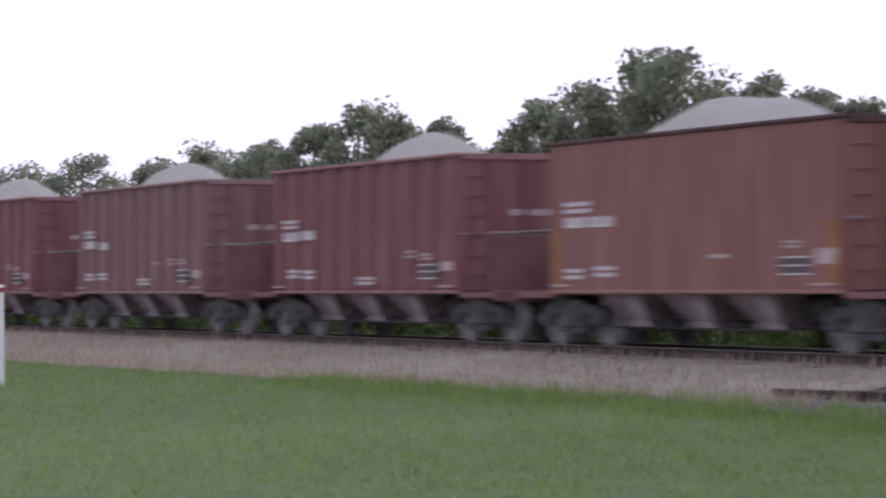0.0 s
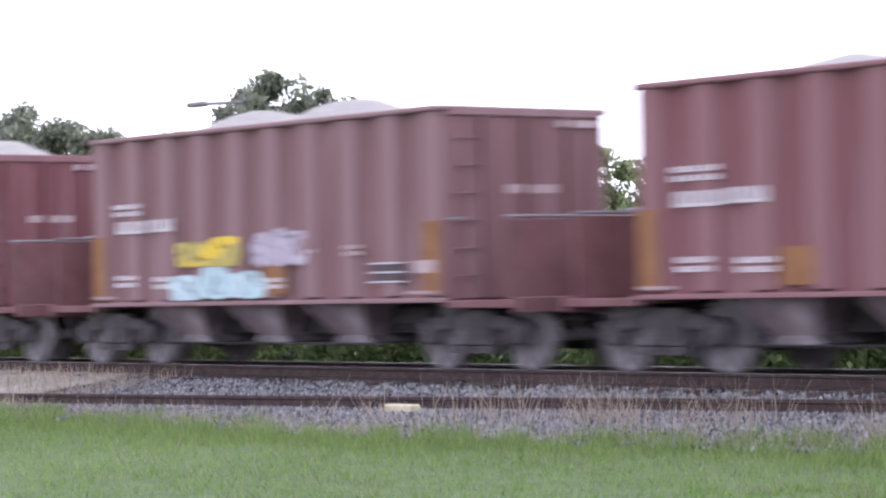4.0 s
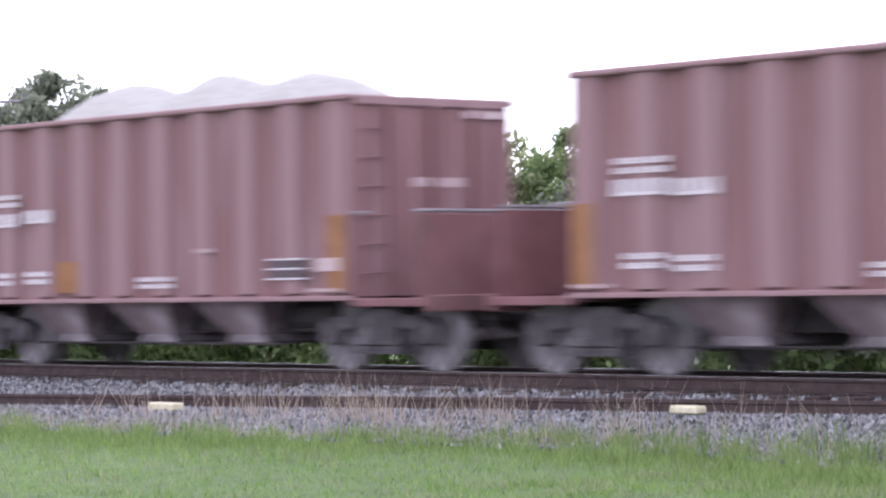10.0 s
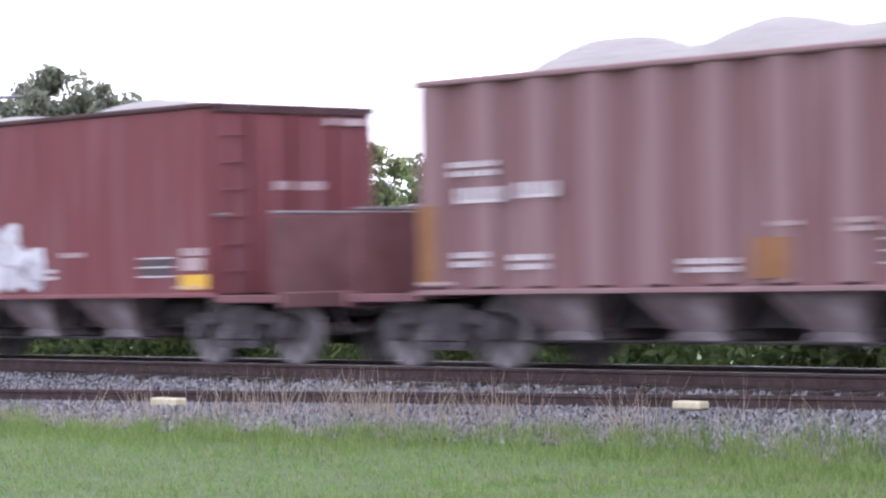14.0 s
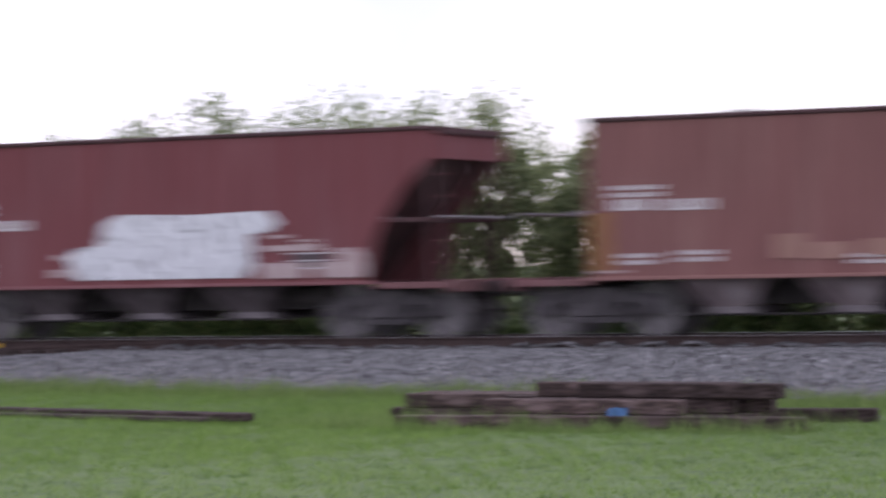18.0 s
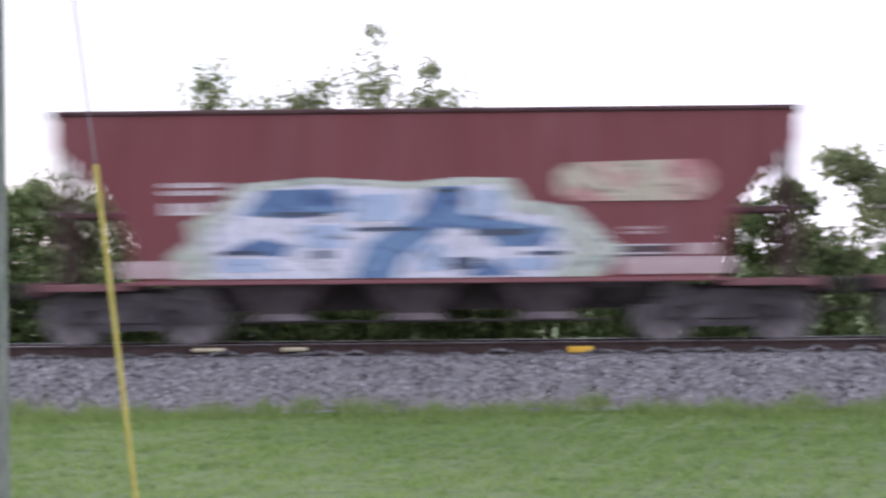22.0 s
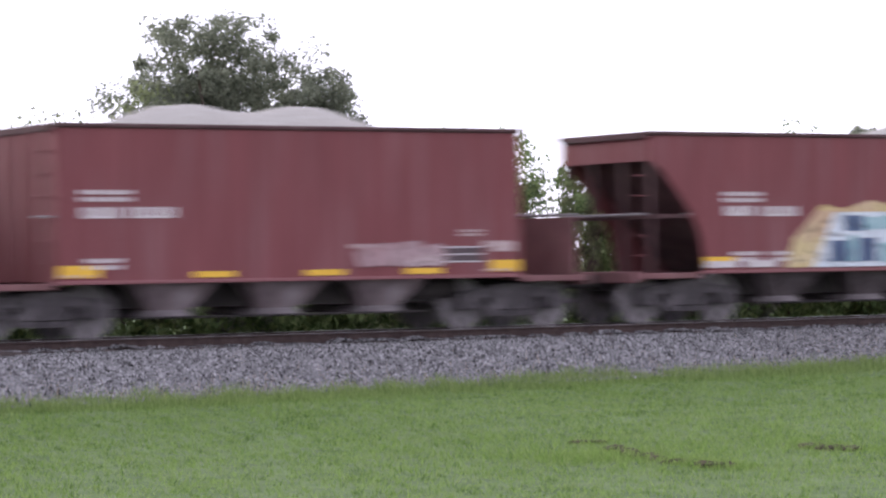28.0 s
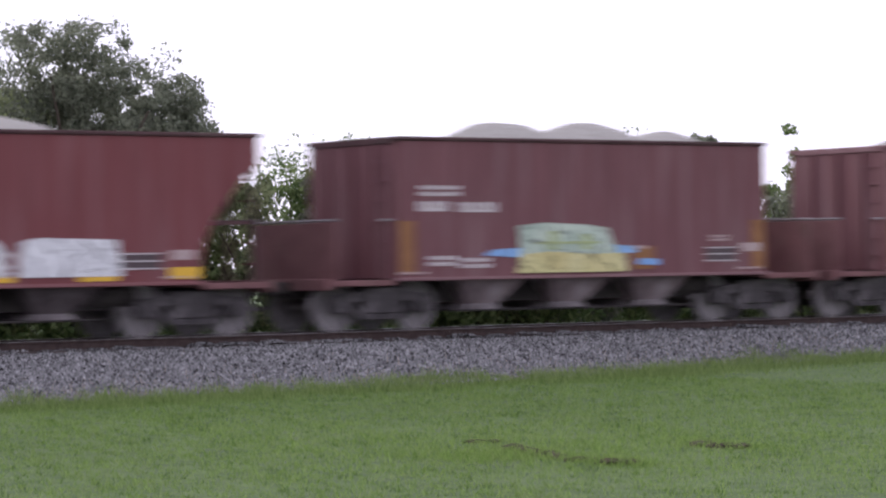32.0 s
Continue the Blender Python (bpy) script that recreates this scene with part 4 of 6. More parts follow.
def hopper_car(style, tone, place, peaks, seed, yellow=0, extra="heaped with pale crushed stone"):
    """One open-top stone hopper; place counts the cars from the head of the train."""
    start = -111.24 + PITCH * place + SLACK.get(place, 0.0)
    car = new("hopper_car")
    tagged(car, "%s %s hopper car %s" % (TONE[tone], WORDS[style], extra if peaks else "with its load below the rim"), "hopper car", "hopper cars of the train")
    car.location = (start + HALF, TRACK_Y, 0)
    p = PAINT[tone]
    half = HALF
    if style in "AC":
        for sy in (-1, 1):
            part("side_wall", "side_wall", side_mesh, p, car, pose(0, sy * (WIDE - (0.07 if style == "A" else 0.0)), 0))
            if style == "A":
                for i in range(10):
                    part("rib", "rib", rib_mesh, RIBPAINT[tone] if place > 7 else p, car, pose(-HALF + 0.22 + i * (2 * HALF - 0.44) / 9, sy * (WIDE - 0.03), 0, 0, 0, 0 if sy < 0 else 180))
        for sx in (-1, 1):
            turn = 0 if sx > 0 else 180
            part("end_wall", "end_wall", end_mesh, p, car, pose(sx * HALF, 0, 0))
            for y in (-0.75, 0.0, 0.75):
                part("end_post", "end_post", end_post_mesh, p, car, pose(sx * (HALF + 0.03), y, 0, 0, 0, turn))
    else:
        half = LONG
        for sy in (-1, 1):
            part("side_wall", "slope_side", slope_side_mesh, p, car, pose(0, sy * WIDE, 0))
        for sx in (-1, 1):
            turn = 0 if sx > 0 else 180
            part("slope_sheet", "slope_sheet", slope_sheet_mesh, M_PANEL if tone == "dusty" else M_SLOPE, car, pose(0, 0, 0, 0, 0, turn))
            part("end_wall", "slope_end", slope_end_mesh, p, car, pose(0, 0, 0, 0, 0, turn))
            for y in (-WIDE + 0.08, -0.5, 0.5, WIDE - 0.08):
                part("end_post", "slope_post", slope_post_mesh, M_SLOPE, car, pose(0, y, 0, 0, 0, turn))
    # pale ribbed-car rims paint an edge highlight; dark ones elsewhere paint shade
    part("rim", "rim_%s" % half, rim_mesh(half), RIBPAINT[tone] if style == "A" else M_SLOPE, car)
    for sy in (-1, 1):
        # paler paint puts the light caught along the sill into its colour
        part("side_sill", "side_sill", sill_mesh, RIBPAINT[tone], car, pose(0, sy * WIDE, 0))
    for sx in (-1, 1):
        turn = 0 if sx > 0 else 180
        at = pose(sx * HALF, 0, 0, 0, 0, turn)
        part("end_platform", "end_platform", platform_mesh, M_PANEL, car, at)
        if place == 33:
            if sx > 0:
                part("side_plate", "side_plate", lambda bm: box(bm, 0.08, 1.1, -WIDE + 0.1, -WIDE + 0.14, SILL - 0.02, 1.72, 0.01), M_PANEL, car, at, "dirty dark steel plate over the platform")
        elif style != "B" and tone != "rust" and not 34 <= place < 42:
            part("end_panel", "end_panel", end_panel_mesh, M_PANEL, car, at, "dirty dark end panel")
        part("handrail", "handrail", handrail_mesh, M_WHEEL, car, at)
        part("coupler", "coupler", coupler_mesh, M_GRIME_SHADE, car, at)
        part("air_hose", "air_hose", hose_mesh, M_GRIME_SHADE, car, at)
        for i in range(6):
            part("rung", "rung", rung_mesh, p, car, pose(sx * (HALF if style != "B" else 5.5), -(WIDE - 0.38), SILL + 0.3 + i * 0.37, 0, 0, turn))
    part("cross_ridge", "cross_ridge", core_mesh, M_GRIME_SHADE, car, None, "dark box put in for the shade between the hoppers")
    part("draft_sill", "draft_sill", draft_mesh, M_GRIME_SHADE, car)
    part("brake_reservoir", "brake_reservoir", tank_mesh, M_GRIME_SHADE, car, pose(3.0, -0.7, 0.72))
    for x in (-2.25, -0.2, 1.8):
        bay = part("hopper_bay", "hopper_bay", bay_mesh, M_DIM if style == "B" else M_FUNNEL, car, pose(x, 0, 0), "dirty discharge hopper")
        part("chute", "chute", chute_mesh, M_UNDER, bay, None, "dust-covered outlet chute")
    part("gate_rod", "gate_rod", lambda bm: rod(bm, (-3.0, -1.1, 0.34), (2.7, -1.1, 0.34), 0.022, n=6), M_GRIME_SHADE, car)
    if peaks:
        part("stone_load", "stone_load_%d" % seed, load_mesh(half, peaks, seed), M_LOAD, car, None, "heap of pale grey crushed stone")
    markings(car, style, seed)
    if yellow:
        reflectors(car, yellow > 1)
    elif style == "A" and place > 7:
        rust_patches(car, seed)
    elif style == "C" and tone in ("rust", "dusty", "dark"):
        rust_patches(car, seed, 0.034)
    WHEELS[car] = truck(car, -TRUCK) + truck(car, TRUCK)
    CARS.append((car, start))
    return car


P1 = [(-2.2, 0.22, 1.5), (1.4, 0.26, 1.7)]
P2 = [(-2.2, 0.5, 1.4), (0.4, 0.52, 1.4), (2.4, 0.42, 1.2)]
P3 = [(-2.2, 0.34, 1.2), (0.6, 0.36, 1.2), (2.7, 0.28, 1.0)]
P4 = [(0.4, 0.6, 1.4)]
P5 = [(-2.2, 0.12, 1.4), (2.2, 0.16, 1.5)]
# heaps of single cars: place along the car, height over the rim, half length
HEAPS = {
    1: [(-1.11, 0.7, 1.46)], 2: [(-0.37, 0.58, 1.07)], 3: [(0.46, 0.62, 1.07)], 4: [(-0.92, 0.62, 1.46), (0.55, 0.5, 1.16)], 5: [(1.11, 0.48, 1.16)],
    6: [(0.00, 0.66, 1.26)], 7: [(0.65, 0.48, 1.36)], 8: [(-0.92, 0.62, 1.26), (0.74, 0.5, 1.16)], 9: [(0.65, 0.24, 1.26), (2.77, 0.36, 1.07)], 10: [(-1.75, 0.34, 1.16), (0.65, 0.38, 1.16)],
    11: [(-2.03, 0.24, 1.26), (1.66, 0.3, 1.36)], 14: [(-1.38, 0.5, 1.16), (0.69, 0.6, 1.07), (2.95, 0.5, 0.97)], 15: [(0.65, 0.44, 1.26), (2.30, 0.55, 0.97)], 16: [(-1.66, 0.48, 1.16), (0.37, 0.52, 1.16), (2.03, 0.42, 1.07)], 17: [(-1.57, 0.58, 1.26), (0.74, 0.6, 1.36), (2.40, 0.5, 1.07)],
    18: [(-1.94, 0.58, 1.16), (0.28, 0.56, 1.16), (2.21, 0.48, 1.07)], 19: [(0.65, 0.6, 1.26), (2.49, 0.6, 1.16)], 20: [(0.37, 0.24, 1.16), (1.38, 0.22, 1.16)], 21: [(-0.83, 0.24, 1.07), (1.29, 0.42, 0.97), (3.04, 0.34, 0.87)], 22: [(-1.84, 0.28, 1.16), (0.92, 0.22, 1.36)],
    26: [(-2.03, 0.36, 1.16), (0.55, 0.32, 1.07), (2.58, 0.28, 0.87)], 28: [(-2.95, 0.38, 0.87), (0.18, 0.28, 0.97), (2.12, 0.28, 0.87)], 29: [(-2.95, 0.4, 0.97), (-1.20, 0.36, 1.16)], 34: [(-2.86, 0.27, 0.87)], 35: [(0.74, 0.27, 0.87), (2.67, 0.32, 0.87)],
    38: [(2.58, 0.42, 1.16)], 41: [(-1.11, 0.27, 1.16), (0.46, 0.24, 1.36)], 44: [(0.74, 0.44, 1.26)], 45: [(-1.29, 0.24, 0.87), (0.83, 0.36, 0.87)], 46: [(-1.48, 0.44, 1.46), (0.74, 0.42, 1.46)],
    47: [(1.48, 0.28, 0.97)], 48: [(-0.65, 0.25, 0.78), (1.57, 0.26, 0.78)], 49: [(-0.46, 0.34, 1.07), (1.48, 0.34, 0.97), (3.13, 0.2, 0.78)], 50: [(-2.40, 0.34, 1.36), (-0.37, 0.36, 1.36)], 51: [(1.20, 0.32, 1.16)],
    52: [(-1.11, 0.41, 1.16), (1.01, 0.42, 1.16), (2.95, 0.28, 0.87)],
}
TRAIN = [
    # style, paint, heaps, yellow strips
    ("A", "brown", P4, 0), ("A", "maroon", P4, 0), ("A", "brown", P4, 0), ("A", "maroon", P4, 0), ("C", "rust", P4, 0),
    ("A", "brown", P4, 0), ("A", "maroon", P4, 0), ("C", "maroon", P4, 0), ("A", "brown", P4, 0), ("A", "maroon", P1, 0),
    ("A", "brown", P5, 0), ("A", "maroon", P3, 0), ("A", "brown", P1, 0), ("A", "brown", P5, 0), ("A", "maroon", P3, 0),
    ("A", "red", P1, 0), ("C", "red", P2, 1), ("A", "maroon", P2, 0), ("A", "brown", P2, 0), ("A", "brown", P1, 0),
    ("A", "rust", P5, 0), ("A", "maroon", P1, 0), ("C", "red", P5, 1), ("C", "red", P1, 1), ("A", "brown", P2, 0),
    ("A", "brown", P5, 0), ("A", "brown", P3, 0), ("B", "red", (), 2), ("A", "dusty", P3, 0), ("C", "rust", P1, 0),
    ("B", "red", P5, 0), ("C", "rust", P5, 0), ("C", "rust", P5, 0), ("C", "red", P5, 0), ("C", "rust", P5, 0),
    ("C", "rust", P1, 0), ("C", "red", P1, 0), ("B", "red", (), 0), ("C", "red", P5, 1), ("B", "red", (), 2),
    ("C", "red", P1, 0), ("C", "bright", P1, 2), ("A", "dusty", P5, 0), ("A", "dusty", P1, 0), ("B", "dusty", P1, 0),
    ("B", "dusty", P1, 0), ("C", "red", P1, 2), ("B", "red", P5, 1), ("C", "red", P1, 2), ("C", "dark", P3, 0),
    ("C", "dark", P1, 0), ("B", "red", P5, 2), ("C", "dark", P1, 0), ("A", "dark", P1, 0), ("A", "maroon", P1, 0), ("A", "maroon", P1, 0),
]
for _k, (_style, _tone, _peaks, _yellow) in enumerate(TRAIN):
    hopper_car(_style, _tone, _k, HEAPS.get(_k, _peaks), _k + 1, _yellow)


def car_at(place):
    return CARS[place][0]


# ---- trees and bushes behind the line ----
def leaves(name, centres, radii, per, size, material, seed):
    """Leaf blades in many small clumps."""
    r = np.random.default_rng(seed)
    c = np.repeat(np.asarray(centres), per, 0)
    rad = np.repeat(np.asarray(radii), per, 0)
    n = len(c)
    d = r.normal(size=(n, 3))
    d /= np.linalg.norm(d, axis=1)[:, None]
    p = c + d * (rad * r.random(n) ** 0.45)[:, None] * np.array([1, 1, 0.85])
    u = r.normal(size=(n, 3))
    u /= np.linalg.norm(u, axis=1)[:, None]
    w = np.cross(u, r.normal(size=(n, 3)))
    w /= np.linalg.norm(w, axis=1)[:, None]
    s = size * r.uniform(0.6, 1.3, n)[:, None]
    v = np.stack([p - u * s, p + w * s * 0.45, p + u * s, p - w * s * 0.45], 1)
    return from_arrays(name, v.reshape(-1, 3), np.arange(4 * n).reshape(n, 4), material)


def tree(x, y, height, spread, material, seed, trunk=0.16, clumps=80, per=120, leaf=0.075, label="leafy green tree behind the railway line", low=0.35, category="tree", lop=0.0, name="tree", loose=0.0, lobes=()):
    """A tapered trunk, limbs and a crown of many small clumps with gaps."""
    r = random.Random(seed)
    base = new(name)
    base.location = (x, y, -0.62)
    tagged(base, label, category)
    tips, rads = [], []
    bm = bmesh.new()
    rod(bm, (0, 0, 0), (0.1 * height * 0.2, 0, height * 0.5), trunk, trunk * 0.6, 9)
    for i in range(9):
        a, z0 = r.uniform(0, 6.28), height * r.uniform(0.18, 0.48)
        e = Vector((math.cos(a) * spread * r.uniform(0.4, 0.85), math.sin(a) * spread * r.uniform(0.4, 0.85), height * r.uniform(low + 0.15, 0.92)))
        rod(bm, (0.03 * z0, 0, z0), e, trunk * 0.45, trunk * 0.1, 6)
        tips.append(e)
    me = bpy.data.meshes.new("trunk")
    bm.to_mesh(me)
    bm.free()
    me.materials.append(M_BARK)
    t = new("trunk", me)
    t.parent = base
    cs = []
    for lx, lz, rx, rz in lobes:
        for i in range(clumps):
            d = Vector((r.gauss(0, 1), r.gauss(0, 1), r.gauss(0, 1))).normalized() * r.random() ** 0.4
            cs.append((lx + d.x * rx, d.y * rx, lz + d.z * rz))
            rads.append(r.uniform(0.16, 0.42))
    for i in range(0 if lobes else clumps):
        a, q = r.uniform(0, 6.28), r.random() ** 0.5
        z = r.random()
        prof = math.sin(math.pi * (0.12 + 0.83 * z) ** 0.9) ** 0.6
        k = 0.75 + 0.25 * noise.noise(Vector((math.cos(a) * 1.5, math.sin(a) * 1.5, z * 2 + seed)))
        cs.append((math.cos(a) * spread * q * prof * k + lop * z, math.sin(a) * spread * q * prof * k, height * (low + (1 - low) * z) * (0.96 + 0.06 * k)))
        rads.append(min(0.62, max(0.2, spread * r.uniform(0.14, 0.30))) + loose * r.random())
    for e in ([] if lobes else tips):
        cs.append(tuple(e))
        rads.append(spread * 0.2 + loose)
    crown = leaves("crown", cs, rads, per, leaf, material, seed)
    crown.parent = base
    return base


def bush(x, y, height, spread, material, seed, per=68, leaf=0.08, label="low green bush behind the track"):
    return tree(x, y, height, spread, material, seed, 0.05, 46, per, leaf, label, 0.05, "bush", name="bush")

# ---- paint on single cars ----
BLUE, SKY, CHALK = (0.04, 0.12, 0.38), (0.35, 0.62, 0.75), (0.68, 0.68, 0.70)
_c = car_at(10)
graffiti(_c, 2.21, 4.79, 0.99, 1.52, 3, "pale_blue_spray", [(0.38, 0.54, 0.55), (0.50, 0.63, 0.64), (0.42, 0.56, 0.58)], "pale blue spray-painted letters", 3, 0, "A")
graffiti(_c, 2.40, 4.15, 1.48, 1.98, 2, "yellow_spray", [(0.60, 0.40, 0.03), (0.72, 0.52, 0.05), (0.30, 0.28, 0.12)], "yellow spray-painted letters", 4, 1, "A")
graffiti(_c, 4.42, 5.81, 1.45, 2.1, 3, "lavender_spray", [(0.34, 0.29, 0.33), (0.48, 0.44, 0.50), (0.27, 0.17, 0.18)], "faded lavender spray-painted letters", 5, 0, "A")
_c = car_at(13)
graffiti(_c, 6.64, 8.76, 1.0, 1.75, 3, "light_blue_spray", [SKY, (0.62, 0.70, 0.76), BLUE, (0.55, 0.30, 0.12)], "light blue spray-painted letters", 6, 0, "A")
_c = car_at(15)
for _i in range(8):
    part("reflector", "white_reflector", patch_mesh(0, 0.72, 1.0, 1.12), M_WHITE, _c, pose(-HALF + 0.05 + _i * 1.12, -WIDE - 0.05, 0), "white reflective square")
_c = car_at(16)
graffiti(_c, 1.48, 7.47, 1.0, 2.02, 6, "teal_spray", [(0.10, 0.30, 0.38), (0.14, 0.20, 0.16), (0.26, 0.46, 0.58), (0.18, 0.30, 0.22)], "teal spray-painted shadow behind letters", 8)
graffiti(_c, 2.03, 7.01, 0.99, 2.2, 5, "orange_spray", [(0.50, 0.14, 0.10), (0.49, 0.29, 0.11), (0.48, 0.16, 0.12), (0.50, 0.23, 0.08), (0.18, 0.21, 0.16)], "orange and red spray-painted letters", 9, 1)
painted(_c, "coral_columns", [[(2.3, 1.0), (2.3, 1.55), (2.9, 1.7), (3.4, 1.6), (3.4, 1.0)], [(3.6, 1.0), (3.7, 1.65), (4.3, 1.62), (4.3, 1.0)], [(4.5, 1.0), (4.5, 1.5), (5.6, 1.55), (5.9, 1.0)], [(1.95, 1.55), (2.3, 1.72), (2.6, 1.52)], [(6.0, 1.62), (6.6, 1.58), (6.2, 1.42)]], spray("coral_spray", [(0.48, 0.12, 0.10), (0.50, 0.17, 0.11), (0.44, 0.13, 0.11)]), "coral red sprayed columns", 2)
painted(_c, "dark_gaps", cells((4.0, 4.7, 1.52, 1.57), (4.3, 5.3, 1.22, 1.26), (3.95, 4.35, 1.42, 1.47), (5.4, 6.0, 1.58, 1.68), (3.0, 3.35, 1.22, 1.26)) + [[(5.6, 1.05), (5.7, 1.4), (6.2, 1.5), (6.5, 1.2), (6.3, 1.05)]], spray("green_gap_spray", [(0.10, 0.14, 0.10), (0.16, 0.20, 0.14), (0.08, 0.10, 0.08)]), "dark green sprayed gaps", 3)
graffiti(_c, 0.02, 0.69, 1.0, 2.35, 1, "blue_blob_spray", [SKY, (0.30, 0.36, 0.48), (0.50, 0.58, 0.70)], "pale blue spray-painted figure", 10)
for _x in (0.05, 1.43, 7.4, 8.1):
    part("reflector", "white_reflector", patch_mesh(0, 0.72, 1.0, 1.12), M_WHITE, _c, pose(-HALF + _x, -WIDE - 0.066, 0.01), "white reflective square")
_c = car_at(22)
painted(_c, "straw_ends", [[(1.4, 1.08), (1.65, 1.62), (2.3, 1.72), (2.2, 1.08)], [(6.4, 1.08), (6.45, 1.98), (6.95, 1.98), (7.35, 1.4), (7.3, 1.08)]], spray("straw_end_spray", [(0.50, 0.48, 0.38), (0.42, 0.34, 0.24), (0.54, 0.52, 0.46)]), "pale straw sprayed ends of letters")
painted(_c, "orange_letters", [[(2.0, 1.06), (2.5, 2.08), (3.42, 2.06), (3.34, 1.6), (2.95, 1.55), (2.85, 1.06)], [(3.2, 1.06), (3.5, 1.72), (3.72, 2.08), (5.38, 2.10), (5.3, 1.06)], [(5.2, 1.06), (5.5, 2.15), (6.46, 2.14), (6.42, 1.06)]], spray("orange_letter_spray", [(0.58, 0.30, 0.10), (0.52, 0.36, 0.18), (0.60, 0.34, 0.12)]), "orange sprayed letters without a name", 1)
painted(_c, "blue_letters", [[(2.62, 1.2), (2.85, 1.96), (3.38, 1.96), (3.22, 1.2)], [(4.12, 1.2), (4.28, 2.0), (5.34, 2.0), (5.24, 1.2)], [(5.62, 1.2), (5.72, 2.05), (6.42, 2.05), (6.36, 1.2)], [(2.3, 0.99), (6.6, 0.99), (6.5, 1.26), (2.4, 1.26)]], spray("deep_blue_spray", [(0.07, 0.11, 0.28), (0.11, 0.19, 0.40), (0.16, 0.24, 0.44)]), "deep blue sprayed letters without a name", 2)
painted(_c, "sky_streak", [[(2.5, 1.28), (6.6, 1.26), (6.5, 1.48), (4.4, 1.44), (2.6, 1.52)], [(3.45, 1.5), (3.9, 1.5), (4.05, 1.95), (3.75, 1.95)]], spray("sky_streak_spray", [(0.30, 0.42, 0.58), (0.44, 0.52, 0.62), (0.26, 0.36, 0.54)]), "light blue sprayed streak", 3)
_c = car_at(23)
graffiti(_c, 1.48, 4.98, 0.99, 2.1, 6, "chalk_spray", [(0.50, 0.50, 0.52), (0.66, 0.66, 0.68), (0.40, 0.38, 0.41), (0.68, 0.68, 0.69)], "white and grey spray-painted letters", 14)
_c = car_at(27)
graffiti(_c, 0.92, 7.01, 1.12, 2.0, 6, "faded_mauve_spray", [(0.28, 0.17, 0.19), (0.40, 0.33, 0.37), (0.22, 0.10, 0.11), (0.36, 0.27, 0.31)], "faded mauve spray-painted letters", 15)
_c = car_at(29)
graffiti(_c, 2.21, 5.72, 1.0, 2.15, 4, "faded_teal_spray", [(0.20, 0.22, 0.23), (0.24, 0.14, 0.13), (0.22, 0.30, 0.31)], "faded teal spray-painted letters", 16)
graffiti(_c, 5.99, 7.93, 1.1, 1.9, 2, "pale_teal_spray", [(0.34, 0.34, 0.35), (0.42, 0.46, 0.47), (0.25, 0.16, 0.15)], "pale grey spray-painted letters", 17)
graffiti(_c, 0.09, 1.11, 1.5, 1.95, 1, "pale_teal_spray", [], "pale grey spray-painted blob", 18)
_c = car_at(31)
painted(_c, "tan_patches", cells((3.15, 3.6, 1.22, 1.6), (3.75, 4.35, 1.2, 1.46), (4.6, 5.3, 1.24, 1.5), (5.5, 5.85, 1.3, 1.62), (6.05, 6.7, 1.18, 1.4)), surface("tan_worn_paint", (0.26, 0.145, 0.115), (0.36, 0.22, 0.18), 4.0, 0.9), "tan worn paint patch")
_c = car_at(30)
GRAFFITI["white_block_spray"] = spray("white_block_spray", [(0.60, 0.61, 0.63), (0.72, 0.73, 0.75), (0.66, 0.67, 0.69)])
painted(_c, "white_steps", [[(3.05, 1.06), (2.85, 1.42), (3.0, 1.62), (3.5, 1.66), (3.6, 2.05), (3.95, 2.2), (5.4, 2.16), (6.9, 2.2), (7.1, 1.98), (6.95, 1.84), (6.55, 1.8), (6.6, 1.3), (6.4, 1.06)]], GRAFFITI["white_block_spray"], "solid white sprayed letters without a name")
painted(_c, "white_edge_bits", cells((2.5, 2.9, 1.12, 1.26), (2.6, 2.85, 1.42, 1.52), (6.75, 7.9, 1.5, 1.6), (6.9, 7.3, 1.72, 1.78)), M_PINK, "pale worn sprayed edge")
for _x in (0.25, 6.7, 7.85):
    part("paint_patch", "pale_square", patch_mesh(0, 0.9, 1.04, 1.3), M_PINK, _c, pose(-HALF + _x, -WIDE - 0.06, 0), "pale worn paint patch")
_c = car_at(33)
painted(_c, "black_shadow", [[(6.3, 0.98), (6.4, 1.5), (8.1, 1.46), (8.45, 1.2), (8.5, 0.98)], [(0.75, 0.98), (0.9, 1.3), (1.9, 1.45), (1.9, 0.98)]], spray("black_spray", [(0.025, 0.025, 0.03), (0.05, 0.04, 0.045), (0.03, 0.03, 0.035)]), "black sprayed shadow")
painted(_c, "blue_wings", [[(0.5, 1.40), (1.15, 1.52), (1.25, 1.95), (1.75, 1.68), (2.5, 1.62), (2.5, 1.48), (1.4, 1.44), (0.8, 1.34)], [(6.4, 1.78), (7.3, 1.72), (7.7, 1.58), (8.05, 1.70), (8.3, 1.46), (7.2, 1.46), (6.4, 1.50)]], spray("blue_wing_spray", [(0.16, 0.36, 0.66), (0.40, 0.62, 0.80), (0.10, 0.22, 0.52)]), "blue sprayed wings")
painted(_c, "cyan_block", [[(1.74, 1.0), (1.9, 1.35), (2.3, 1.5), (2.42, 2.28), (3.2, 2.33), (3.9, 2.28), (5.0, 2.32), (6.3, 2.28), (6.6, 2.15), (6.46, 1.6), (6.4, 0.98)]], spray("cyan_spray", [(0.34, 0.68, 0.80), (0.48, 0.76, 0.86), (0.44, 0.73, 0.84)]), "bright cyan sprayed block", 1)
